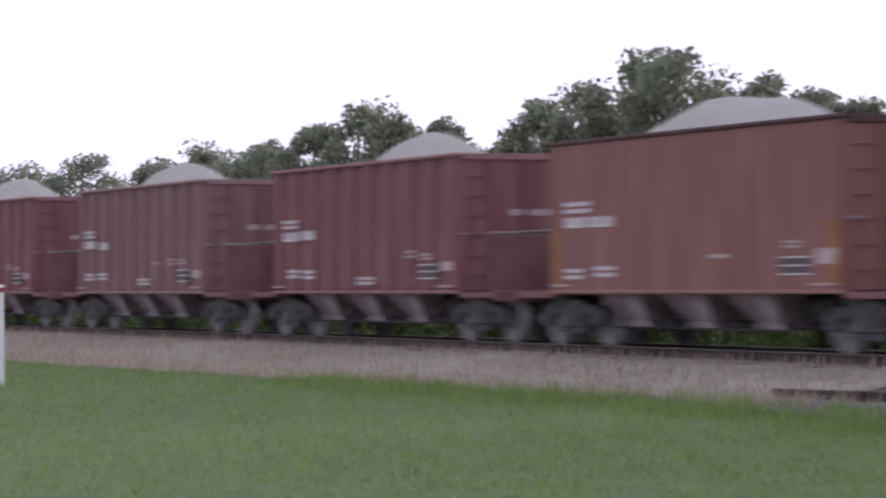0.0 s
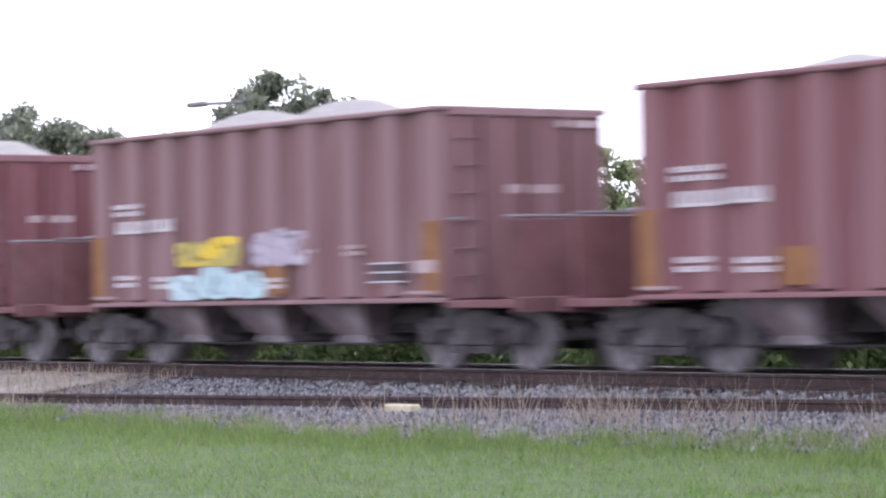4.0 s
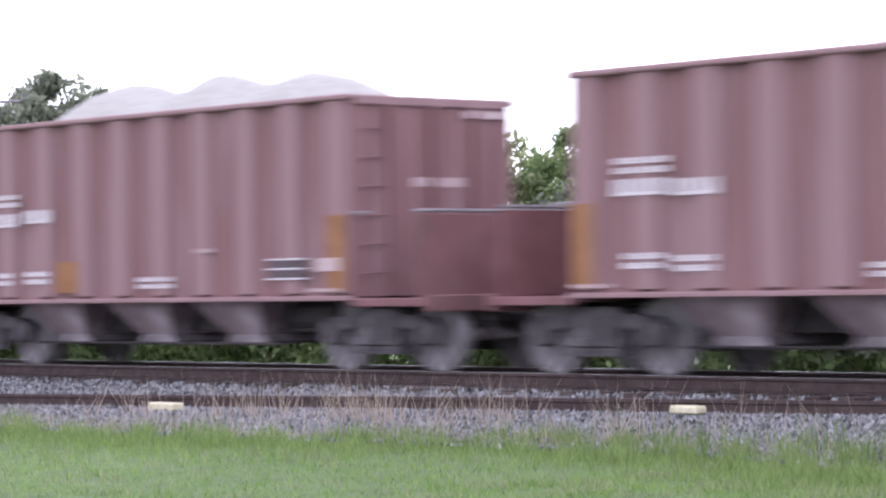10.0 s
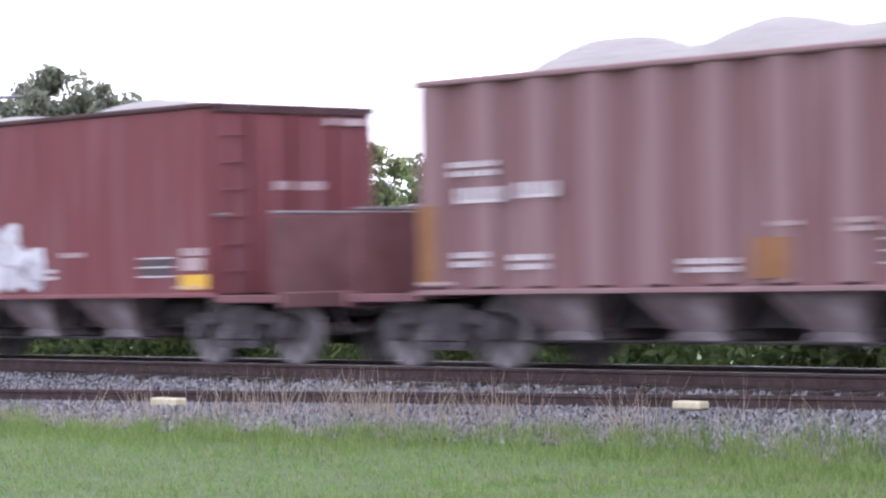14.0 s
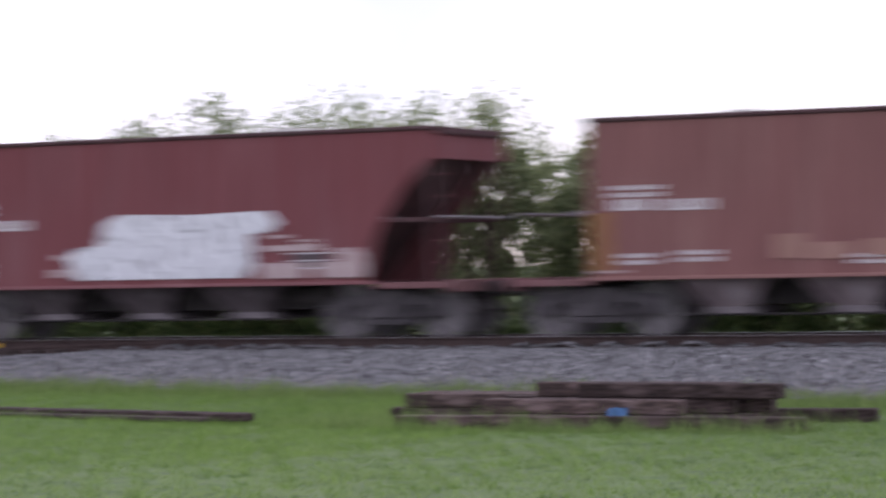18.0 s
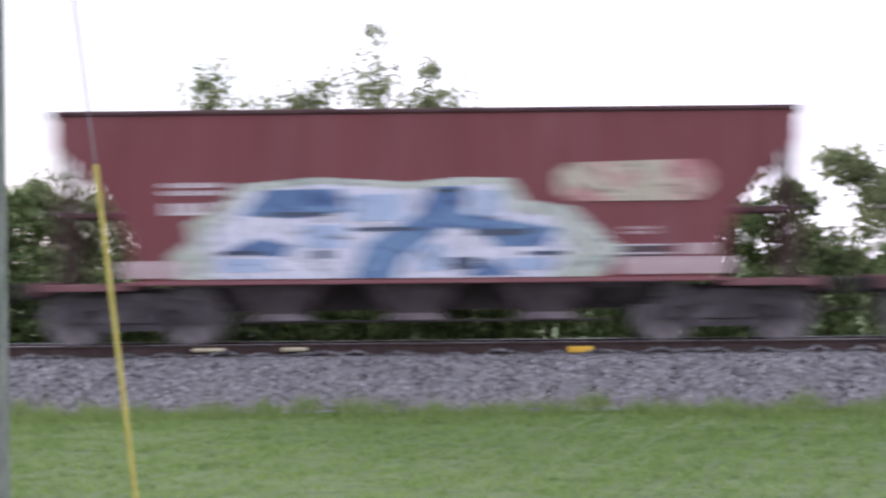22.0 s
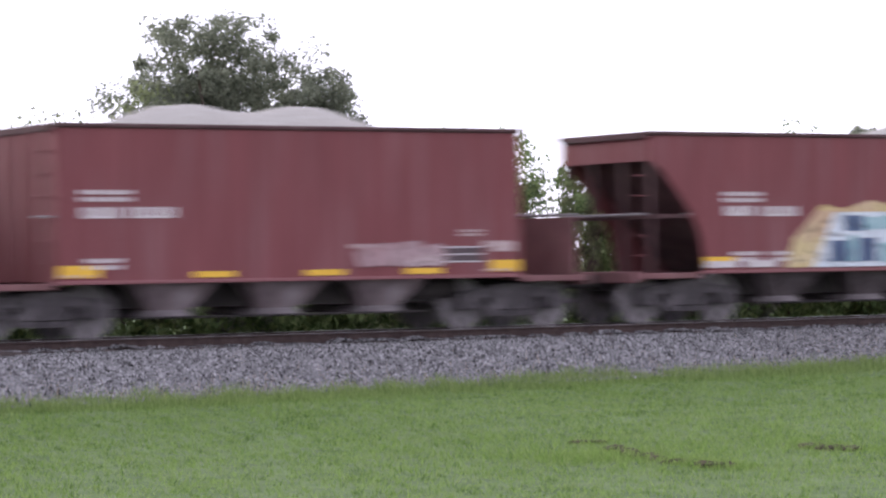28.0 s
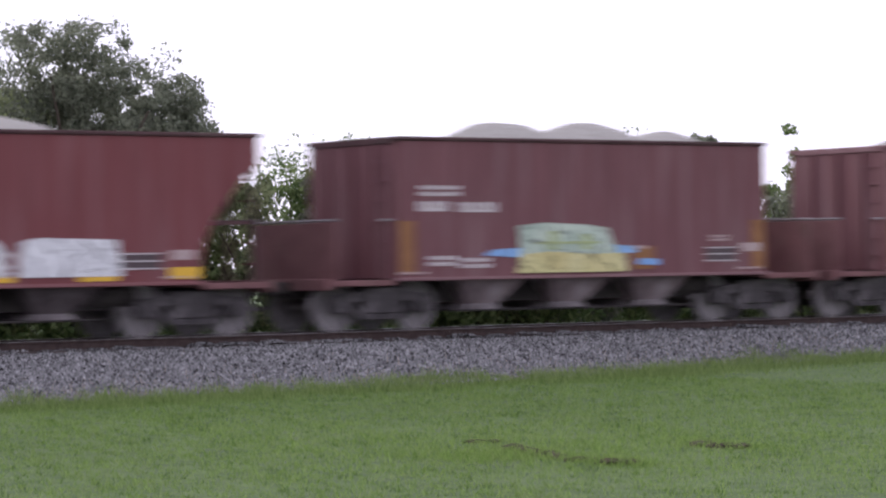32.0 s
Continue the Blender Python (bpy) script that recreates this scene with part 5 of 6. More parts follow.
painted(_c, "teal_cells", cells((3.35, 3.55, 1.3, 2.2), (4.3, 5.0, 1.1, 1.45), (5.5, 5.65, 1.4, 2.2), (5.7, 6.35, 1.0, 1.2), (3.0, 3.7, 1.02, 1.14)), spray("teal_cell_spray", [(0.14, 0.52, 0.62), (0.22, 0.60, 0.68), (0.18, 0.55, 0.64)]), "teal sprayed gaps", 2)
painted(_c, "blue_line", [[(2.4, 2.24), (3.2, 2.30), (5.0, 2.29), (6.6, 2.13), (6.6, 2.19), (5.0, 2.36), (3.2, 2.37), (2.38, 2.31)]], spray("blue_line_spray", [(0.16, 0.24, 0.62), (0.24, 0.34, 0.70), (0.20, 0.28, 0.66)]), "blue sprayed outline", 2)
_c = car_at(35)
part("paint_patch", "mint_patch", lambda bm: plate(bm, [(2.5, 1.5), (3.36, 1.5), (3.5, 2.68), (3.4, 2.76), (2.67, 2.76)], -0.004, 0.004), spray("mint_spray", [(0.28, 0.42, 0.37), (0.34, 0.48, 0.43), (0.26, 0.39, 0.34)]), _c, pose(-HALF, -WIDE - 0.05, 0), "mint green sprayed panel")
part("dark_stripe", "dark_stripe", patch_mesh(3.55, 8.80, 2.06, 2.14), M_DOCK, _c, pose(-HALF, -WIDE - 0.045, 0), "dark horizontal stripe")
_c = car_at(36)
graffiti(_c, 4.06, 7.74, 1.02, 1.65, 6, "thin_white_spray", [(0.30, 0.14, 0.14), CHALK, (0.34, 0.20, 0.20), CHALK], "white scrawled letters", 25)
_c = car_at(37)
painted(_c, "pale_green_outline", [[(0.65, 1.0), (0.55, 1.35), (0.9, 1.6), (0.85, 1.85), (1.3, 2.05), (1.6, 2.42), (2.8, 2.52), (4.2, 2.43), (4.9, 2.50), (5.7, 2.48), (5.9, 2.15), (6.6, 2.05), (7.35, 1.4), (7.0, 0.99)]], spray("pale_green_spray", [(0.40, 0.46, 0.36), (0.52, 0.57, 0.50), (0.34, 0.40, 0.34)]), "pale green sprayed outline")
painted(_c, "white_fill", [[(1.2, 1.0), (1.1, 1.6), (1.75, 2.30), (2.8, 2.42), (4.2, 2.32), (5.5, 2.40), (5.7, 1.98), (6.3, 1.9), (6.6, 1.4), (6.3, 0.99)]], spray("white_fill_spray", [(0.52, 0.54, 0.62), (0.64, 0.66, 0.72), (0.58, 0.60, 0.68)]), "white sprayed fill", 1)
painted(_c, "navy_patches", [[(1.65, 1.95), (2.0, 2.33), (3.1, 2.34), (3.25, 2.0), (2.5, 1.9)], [(4.3, 1.95), (4.5, 2.36), (5.05, 2.36), (5.0, 1.95), (5.8, 1.82), (6.4, 1.72), (6.2, 1.45), (5.5, 1.45), (5.2, 1.7), (4.7, 1.75), (4.1, 1.3), (3.95, 1.0), (3.3, 1.0), (3.5, 1.5)], [(1.4, 1.4), (1.9, 1.62), (2.4, 1.5), (2.3, 1.32)], [(5.0, 1.02), (5.4, 1.3), (5.7, 1.02)]], spray("navy_patch_spray", [(0.07, 0.13, 0.27), (0.12, 0.21, 0.36), (0.16, 0.27, 0.42)]), "dark blue sprayed patches", 2)
painted(_c, "ink_specks", cells((2.0, 3.0, 1.93, 2.0), (3.3, 4.3, 1.70, 1.76), (4.5, 5.0, 2.28, 2.33), (5.1, 6.0, 1.62, 1.72), (1.3, 2.0, 1.36, 1.42), (2.7, 3.0, 1.3, 1.42), (4.75, 5.2, 1.12, 1.3), (5.9, 6.5, 1.32, 1.38)), spray("ink_speck_spray", [(0.04, 0.06, 0.10), (0.08, 0.11, 0.16), (0.06, 0.08, 0.12)]), "ink blue sprayed gaps", 3)
painted(_c, "powder_blues", cells((1.35, 2.1, 1.1, 1.3), (2.6, 3.2, 1.45, 1.8), (3.3, 4.1, 1.85, 2.25), (4.3, 4.7, 1.1, 1.5), (5.6, 6.3, 1.1, 1.28), (5.15, 5.5, 1.9, 2.3)), spray("powder_blue_spray", [(0.30, 0.40, 0.56), (0.40, 0.50, 0.64), (0.34, 0.44, 0.60)]), "powder blue sprayed shading", 2)
for _x in (-0.16, 7.3, 8.1):
    part("paint_patch", "pale_square", patch_mesh(0, 0.9, 1.04, 1.3), M_PINK, _c, pose(-HALF + _x, -WIDE - 0.05, -0.02), "pale worn paint patch")
part("sign", "capsule_sign", lambda bm: plate(bm, [(6.4, 2.25), (6.6, 2.12), (8.5, 2.12), (8.7, 2.3), (8.7, 2.55), (8.5, 2.74), (6.6, 2.70), (6.4, 2.55)], -0.004, 0.004), spray("capsule_spray", [(0.44, 0.42, 0.30), (0.50, 0.46, 0.36), (0.40, 0.17, 0.18)]), _c, pose(-HALF, -WIDE - 0.05, 0), "pale rounded painted sign")
_c = car_at(38)
graffiti(_c, 2.49, 4.42, 1.0, 2.25, 2, "mint_letters_spray", [(0.34, 0.46, 0.45), (0.48, 0.58, 0.57), (0.36, 0.36, 0.30)], "pale mint spray-painted letters", 28)
graffiti(_c, 4.70, 7.56, 1.0, 1.98, 3, "mint_letters_spray", [], "pale mint spray-painted letters", 29)
_c = car_at(39)
_green = spray("green_cap_spray", [(0.14, 0.25, 0.15), (0.24, 0.34, 0.22), (0.18, 0.28, 0.17)])
painted(_c, "green_caps", [[(2.6, 1.9), (2.75, 2.32), (3.15, 2.32), (3.3, 1.9)], [(3.2, 1.9), (3.4, 2.42), (3.95, 2.42), (4.1, 1.9)], [(4.4, 1.9), (4.6, 2.3), (5.0, 2.3), (5.1, 1.9)], [(5.0, 1.9), (5.2, 2.36), (5.7, 2.36), (5.8, 1.9)], [(5.8, 1.9), (6.0, 2.28), (6.5, 2.28), (6.6, 1.9)], [(1.0, 1.02), (1.05, 1.75), (1.9, 1.8), (1.9, 1.02)], [(7.9, 1.1), (7.9, 1.75), (8.4, 1.7), (8.65, 1.2)], [(-0.1, 1.42), (0.05, 1.82), (0.85, 1.85), (0.9, 1.45)]], _green, "green sprayed caps behind letters")
painted(_c, "white_letters", [[(1.8, 1.0), (1.85, 1.95), (2.1, 2.16), (2.9, 2.18), (3.1, 2.05), (3.7, 2.05), (3.9, 2.20), (4.7, 2.2), (4.9, 2.05), (5.3, 2.1), (5.5, 2.18), (6.2, 2.1), (7.0, 1.98), (7.05, 1.7), (7.35, 2.0), (7.9, 2.02), (8.1, 1.3), (8.0, 1.02)]], spray("white_letters_spray", [(0.66, 0.66, 0.67), (0.76, 0.76, 0.77), (0.70, 0.70, 0.71)]), "large white sprayed letters without a name", 1)
painted(_c, "grey_shades", cells((2.25, 2.7, 1.25, 1.95), (3.7, 4.2, 1.1, 1.6), (6.2, 6.75, 1.05, 1.7), (5.3, 5.55, 1.2, 1.9), (7.2, 7.9, 1.15, 1.4)), spray("grey_shade_spray", [(0.38, 0.38, 0.39), (0.50, 0.50, 0.51), (0.44, 0.44, 0.45)]), "grey sprayed shading", 2)
painted(_c, "black_gaps", cells((3.0, 3.35, 1.6, 1.88), (3.0, 3.35, 1.08, 1.24), (3.75, 4.2, 1.72, 1.92), (4.5, 4.9, 1.62, 1.86), (4.55, 4.9, 1.14, 1.3), (7.3, 7.8, 1.42, 1.48)), spray("black_gap_spray", [(0.08, 0.08, 0.09), (0.14, 0.14, 0.15), (0.10, 0.10, 0.11)]), "black sprayed gaps", 2)
for _z in (2.55, 2.70, 2.85):
    part("stencil", "square_line", patch_mesh(0.0, 0.72, 0, 0.07), M_PINK, _c, pose(-HALF, -WIDE - 0.05, _z), "worn pale row in place of writing")
_c = car_at(40)
for _x, _z in ((4.25, 1.6), (5.6, 1.62), (4.9, 1.2), (2.4, 1.55), (3.1, 1.2)):
    graffiti(_c, _x, _x + 1.1, _z, _z + 0.28, 2, "thin_white_spray", [], "white scrawled letters", 33)
for _i in range(6):
    part("reflector", "white_reflector", patch_mesh(0, 0.72, 1.0, 1.12), M_WHITE, _c, pose(-HALF + 0.3 + _i * 1.43, -WIDE - 0.07, 0), "white reflective square")
_c = car_at(41)
# large painted name and number, drawn as rows of plain bars
for _x in (3.58, 4.53, 5.56):
    for _z in (2.37, 2.72, 3.07):
        part("lettering_bar", "lettering_bar", patch_mesh(0, 0.8, 0, 0.16), M_WHITE, _c, pose(-HALF + _x, -WIDE - 0.05, _z), "white plain bar in place of a large name")
for _x in (2.58, 3.6, 4.6, 5.6, 6.62):
    for _z in (1.70, 1.86, 2.02):
        part("number_bar", "number_bar", patch_mesh(0, 0.55, 0, 0.06), M_PINK, _c, pose(-HALF + _x, -WIDE - 0.05, _z), "worn plain bar in place of a number")
for _z in (1.55, 1.75, 1.95, 2.15, 2.35, 2.55, 2.70):
    part("number_bar", "list_bar", patch_mesh(1.65, 2.25, 0, 0.06), M_PINK, _c, pose(-HALF, -WIDE - 0.05, _z), "worn plain bar in place of a list")
part("paint_patch", "white_square", patch_mesh(6.55, 7.33, 1.02, 1.26), M_WHITE, _c, pose(-HALF, -WIDE - 0.05, 0), "white square patch")
_c = car_at(46)
graffiti(_c, 5.5, 7.3, 1.12, 1.62, 4, "faint_pink_scrawl_spray", [(0.26, 0.12, 0.13), (0.40, 0.30, 0.31), (0.28, 0.14, 0.15), (0.44, 0.36, 0.36)], "faint pink scrawled letters", 61)
_c = car_at(47)
painted(_c, "tan_outline", [[(1.9, 1.0), (2.1, 1.55), (2.6, 2.02), (2.8, 2.2), (3.3, 2.1), (4.0, 2.28), (4.6, 2.15), (5.3, 2.26), (5.8, 2.15), (6.7, 2.18), (7.0, 1.6), (7.25, 1.0)]], spray("tan_outline_spray", [(0.52, 0.40, 0.18), (0.56, 0.47, 0.27), (0.46, 0.30, 0.20)]), "tan sprayed outline")
painted(_c, "white_block", [[(2.55, 1.0), (3.1, 2.04), (6.45, 2.06), (6.75, 1.0)]], spray("white_block_fill_spray", [(0.50, 0.58, 0.64), (0.62, 0.67, 0.71), (0.56, 0.62, 0.67)]), "white sprayed block of letters", 1)
painted(_c, "navy_cells", cells((3.3, 3.8, 1.68, 1.98), (4.95, 5.35, 1.7, 1.98), (6.0, 6.4, 1.62, 1.98), (2.95, 3.4, 1.1, 1.5), (3.65, 4.1, 1.1, 1.55), (4.8, 5.25, 1.1, 1.6), (6.0, 6.5, 1.1, 1.5), (5.45, 5.6, 1.1, 1.9)), spray("navy_cell_spray", [(0.05, 0.08, 0.15), (0.08, 0.12, 0.20), (0.06, 0.09, 0.17)]), "navy sprayed gaps of letters", 2)
painted(_c, "teal_letter_cells", cells((4.2, 4.75, 1.72, 1.97), (4.2, 4.65, 1.08, 1.45), (5.62, 5.95, 1.1, 1.6), (3.42, 3.6, 1.1, 1.6), (3.85, 4.1, 1.7, 1.95)), spray("teal_letter_spray", [(0.16, 0.34, 0.38), (0.26, 0.44, 0.47), (0.20, 0.38, 0.42)]), "teal sprayed gaps of letters", 2)
for _x in (0.05, 0.95, 7.7):
    part("reflector", "white_reflector", patch_mesh(0, 0.72, 1.0, 1.12), M_WHITE, _c, pose(-HALF + _x, -WIDE - 0.05, 0.02), "white reflective square")
_c = car_at(48)
graffiti(_c, 2.0, 6.3, 1.02, 2.12, 4, "grey_letters_spray", [(0.42, 0.40, 0.41), (0.60, 0.60, 0.60), (0.52, 0.52, 0.48), (0.64, 0.63, 0.64)], "pale grey spray-painted letters", 37)
painted(_c, "grey_peak", [[(3.75, 2.0), (3.95, 2.24), (4.6, 2.22), (4.9, 2.0)]], GRAFFITI["grey_letters_spray"], "pale grey sprayed peak of letters")
painted(_c, "grey_cells", cells((5.4, 5.85, 1.72, 2.0), (5.3, 5.6, 1.2, 1.45), (3.9, 4.35, 1.25, 1.32), (2.9, 3.2, 1.3, 1.62)), spray("slate_cell_spray", [(0.26, 0.25, 0.29), (0.34, 0.33, 0.36), (0.30, 0.29, 0.31)]), "slate grey sprayed gaps", 1)
_c = car_at(49)
_olive, _sky = spray("olive_spray", [(0.30, 0.38, 0.16), (0.42, 0.49, 0.26), (0.36, 0.43, 0.20)]), spray("sky_base_spray", [(0.24, 0.44, 0.60), (0.40, 0.56, 0.66), (0.32, 0.50, 0.62)])
_chalk, _ink = spray("chalk_letter_spray", [(0.62, 0.65, 0.64), (0.74, 0.76, 0.75), (0.68, 0.70, 0.69)]), spray("ink_gap_spray", [(0.10, 0.12, 0.12), (0.16, 0.19, 0.18), (0.12, 0.14, 0.14)])
painted(_c, "sky_base", [[(0.35, 1.0), (0.4, 1.42), (1.4, 1.5), (2.6, 1.44), (4.1, 1.5), (4.3, 1.0)]], _sky, "light blue sprayed base of letters")
painted(_c, "olive_letters", [[(0.5, 1.46), (0.65, 2.12), (1.75, 2.16), (1.9, 1.46)], [(1.8, 1.46), (2.0, 2.08), (3.05, 2.12), (3.1, 1.46)], [(3.0, 1.46), (3.1, 2.14), (4.35, 2.2), (4.7, 1.9), (4.5, 1.46)]], _olive, "olive green sprayed letters without a name", 1)
painted(_c, "olive_pale", cells((0.75, 1.7, 1.75, 1.95), (2.1, 2.35, 1.55, 2.0), (3.5, 4.0, 1.62, 1.9), (0.8, 1.9, 1.12, 1.24), (2.4, 3.1, 1.1, 1.3), (3.6, 4.0, 1.15, 1.35)), spray("pale_olive_spray", [(0.50, 0.54, 0.48), (0.58, 0.60, 0.54), (0.46, 0.50, 0.44)]), "pale sprayed lights in the letters", 2)
painted(_c, "olive_gaps", cells((2.45, 2.95, 1.72, 1.90), (3.45, 3.95, 1.88, 1.98), (1.75, 1.9, 1.5, 1.95), (3.02, 3.12, 1.5, 2.0), (1.1, 1.6, 1.56, 1.62), (2.9, 3.6, 1.46, 1.52), (2.4, 2.6, 1.02, 1.35)), _ink, "dark sprayed gaps of letters", 3)
painted(_c, "olive_rims", cells((0.6, 1.7, 2.15, 2.21), (2.0, 2.9, 2.12, 2.18), (3.15, 4.4, 2.2, 2.25), (0.3, 1.1, 1.44, 1.50)), _chalk, "thin white sprayed rim", 3)
painted(_c, "wild_letters", [[(4.4, 1.0), (4.5, 1.55), (5.0, 2.08), (5.5, 2.12), (5.75, 1.7), (5.7, 1.0)], [(5.6, 1.0), (5.8, 1.7), (6.3, 1.55), (6.6, 2.14), (7.1, 2.12), (7.0, 1.0)], [(6.95, 1.0), (7.05, 2.12), (7.6, 2.16), (8.1, 2.1), (8.2, 1.65), (8.7, 1.95), (8.8, 1.4), (8.5, 1.0)]], _chalk, "white angular sprayed letters without a name", 1)
painted(_c, "wild_greys", cells((4.55, 4.9, 1.1, 1.6), (5.75, 6.35, 1.62, 1.72), (6.6, 6.85, 1.2, 1.95), (7.45, 7.75, 1.25, 1.7), (8.2, 8.55, 1.1, 1.4), (5.2, 5.5, 1.3, 1.42)), spray("sage_shade_spray", [(0.36, 0.40, 0.40), (0.46, 0.49, 0.48), (0.40, 0.44, 0.44)]), "sage grey sprayed shading", 2)
painted(_c, "wild_gaps", [[(5.75, 1.85), (6.0, 2.1), (6.45, 2.1), (6.3, 1.7)], [(7.2, 1.75), (7.4, 2.0), (7.65, 1.95), (7.5, 1.7)], [(7.1, 1.05), (7.15, 1.3), (7.5, 1.2), (7.45, 1.05)], [(8.25, 1.75), (8.4, 1.85), (8.6, 1.75), (8.4, 1.6)]], spray("maroon_gap_spray", [(0.17, 0.10, 0.11), (0.22, 0.14, 0.15), (0.19, 0.11, 0.12)]), "dark sprayed gaps of letters", 3)
painted(_c, "wild_rust", cells((7.0, 7.3, 1.3, 1.6), (6.1, 6.5, 1.06, 1.22), (8.5, 8.8, 1.05, 1.25)), M_ORANGE, "orange-brown sprayed patch", 3)
painted(_c, "pale_blobs", [[(0.0, 2.28), (0.15, 2.5), (0.7, 2.52), (1.0, 2.38), (0.75, 2.2)], [(8.15, 2.3), (8.2, 2.62), (8.5, 2.74), (8.8, 2.6), (8.82, 2.25), (8.4, 2.15)]], spray("lilac_blob_spray", [(0.38, 0.34, 0.40), (0.50, 0.47, 0.52), (0.44, 0.40, 0.46)]), "pale lilac sprayed blob")
_c = car_at(50)
part("paint_patch", "green_square", patch_mesh(2.77, 4.75, 1.02, 1.78), spray("dark_green_spray", [(0.06, 0.10, 0.09), (0.09, 0.13, 0.115), (0.07, 0.10, 0.10)]), _c, pose(-HALF, -WIDE - 0.05, 0), "dark green painted square")
graffiti(_c, 4.8, 7.0, 1.02, 1.92, 3, "pale_lilac_letters_spray", [(0.46, 0.46, 0.52), (0.60, 0.61, 0.64), (0.52, 0.53, 0.58)], "pale lilac spray-painted letters", 42, 1)
graffiti(_c, 6.9, 8.6, 1.05, 1.9, 3, "grey_green_tail_spray", [(0.30, 0.30, 0.25), (0.42, 0.42, 0.38), (0.20, 0.14, 0.13)], "faded grey-green spray-painted letters", 43, 0)
_c = car_at(51)
painted(_c, "two_white_blocks", [[(2.55, 1.06), (2.75, 1.74), (4.9, 1.72), (5.15, 1.5), (5.1, 1.08)], [(5.35, 1.08), (5.4, 1.66), (5.7, 1.74), (7.2, 1.70), (7.3, 1.08)]], GRAFFITI["white_block_spray"], "two solid white sprayed blocks")
_c = car_at(52)
painted(_c, "blue_wings", [[(1.9, 1.36), (2.1, 1.46), (2.9, 1.5), (2.9, 1.3)], [(4.8, 1.36), (4.9, 1.54), (5.5, 1.5), (5.55, 1.38)], [(5.55, 1.15), (5.6, 1.27), (6.1, 1.25), (6.1, 1.13)]], spray("blue_wing_fill_spray", [(0.16, 0.33, 0.66), (0.26, 0.45, 0.70), (0.20, 0.38, 0.68)]), "bright blue sprayed wings")
painted(_c, "mint_crown", [[(2.75, 1.3), (2.7, 1.9), (3.3, 1.96), (4.3, 1.92), (4.8, 1.86), (5.1, 1.3)]], spray("mint_crown_spray", [(0.38, 0.50, 0.44), (0.50, 0.58, 0.48), (0.36, 0.46, 0.38)]), "mint green sprayed top of letters", 1)
painted(_c, "straw_foot", [[(2.65, 1.02), (2.75, 1.36), (3.4, 1.42), (4.4, 1.36), (5.2, 1.38), (5.3, 1.02)]], spray("straw_foot_spray", [(0.56, 0.52, 0.22), (0.62, 0.58, 0.30), (0.54, 0.48, 0.22)]), "straw yellow sprayed foot of letters", 2)
painted(_c, "crown_gaps", cells((3.4, 3.6, 1.45, 1.8), (4.2, 4.4, 1.45, 1.75), (3.1, 4.6, 1.56, 1.6)), _olive, "olive sprayed gaps of letters", 3)


# scrawls on car ends
for _s, _z in ((22, 2.15), (6, 2.1)):
    if "scrawl" not in GRAFFITI:
        GRAFFITI["scrawl"] = spray("scrawl", [(0.22, 0.12, 0.12), (0.46, 0.42, 0.44), (0.20, 0.11, 0.11), (0.36, 0.30, 0.32)])
    part("graffiti", "end_scrawl_%.1f" % _z, letters_mesh(-0.9, 0.8, _z, _z + 0.75, 3, 50), GRAFFITI["scrawl"], car_at(_s), pose(HALF + 0.115, 0.1, 0, 0, 0, 90), "pale scrawled letters on the car end")
# ---- trees and bushes behind the line ----
# wooded group far along the line, tallest in its middle
for _x, _h, _s, _k in ((-118.8, 6.0, 2.4, 1), (-111.2, 6.1, 2.0, 2), (-102.3, 5.5, 1.8, 3), (-98.4, 5.8, 1.8, 4), (-95.4, 5.6, 1.6, 5), (-92.5, 5.8, 1.6, 6), (-89.9, 6.0, 1.5, 7), (-87.2, 6.5, 1.5, 8), (-84.1, 6.0, 1.3, 9), (-81.9, 5.8, 1.1, 10), (-78.4, 5.1, 1.1, 11), (-75.9, 5.9, 1.3, 12), (-73.8, 6.1, 1.4, 13), (-71.6, 6.7, 1.7, 14), (-69.2, 6.6, 1.6, 15), (-66.7, 5.9, 1.3, 16), (-65.0, 5.4, 1.0, 17), (-62.7, 5.2, 0.9, 18), (-60.2, 4.9, 0.9, 19), (-57.8, 5.75, 0.9, 20), (-55.9, 5.95, 1.0, 21), (-54.3, 5.6, 0.8, 22), (-52.0, 4.7, 0.6, 23), (-72.9, 5.2, 1.8, 24), (-68.0, 5.4, 1.6, 25), (-85.6, 5.2, 1.8, 26)):
    tree(_x, 38.0 + 0.25 * (_k % 3), _h, _s * 1.25, M_LEAF, 200 + _k, 0.13, 70, 84, 0.095, "dark green leafy tree behind the railway line", 0.45)
# small trees seen in the gaps between cars
tree(-37.3, 37.6, 3.9, 1.2, M_LEAF, 221, 0.1, 50, 90, 0.075, "small round tree close behind the track", 0.5)
tree(-40.1, 36.8, 4.4, 1.1, M_LEAF2, 222, 0.1, 44, 90, 0.075, "small bright green tree close behind the track", 0.2)
tree(-34.5, 36.6, 3.7, 1.0, M_LEAF2, 223, 0.1, 44, 90, 0.075, "small bright green tree close behind the track", 0.2)
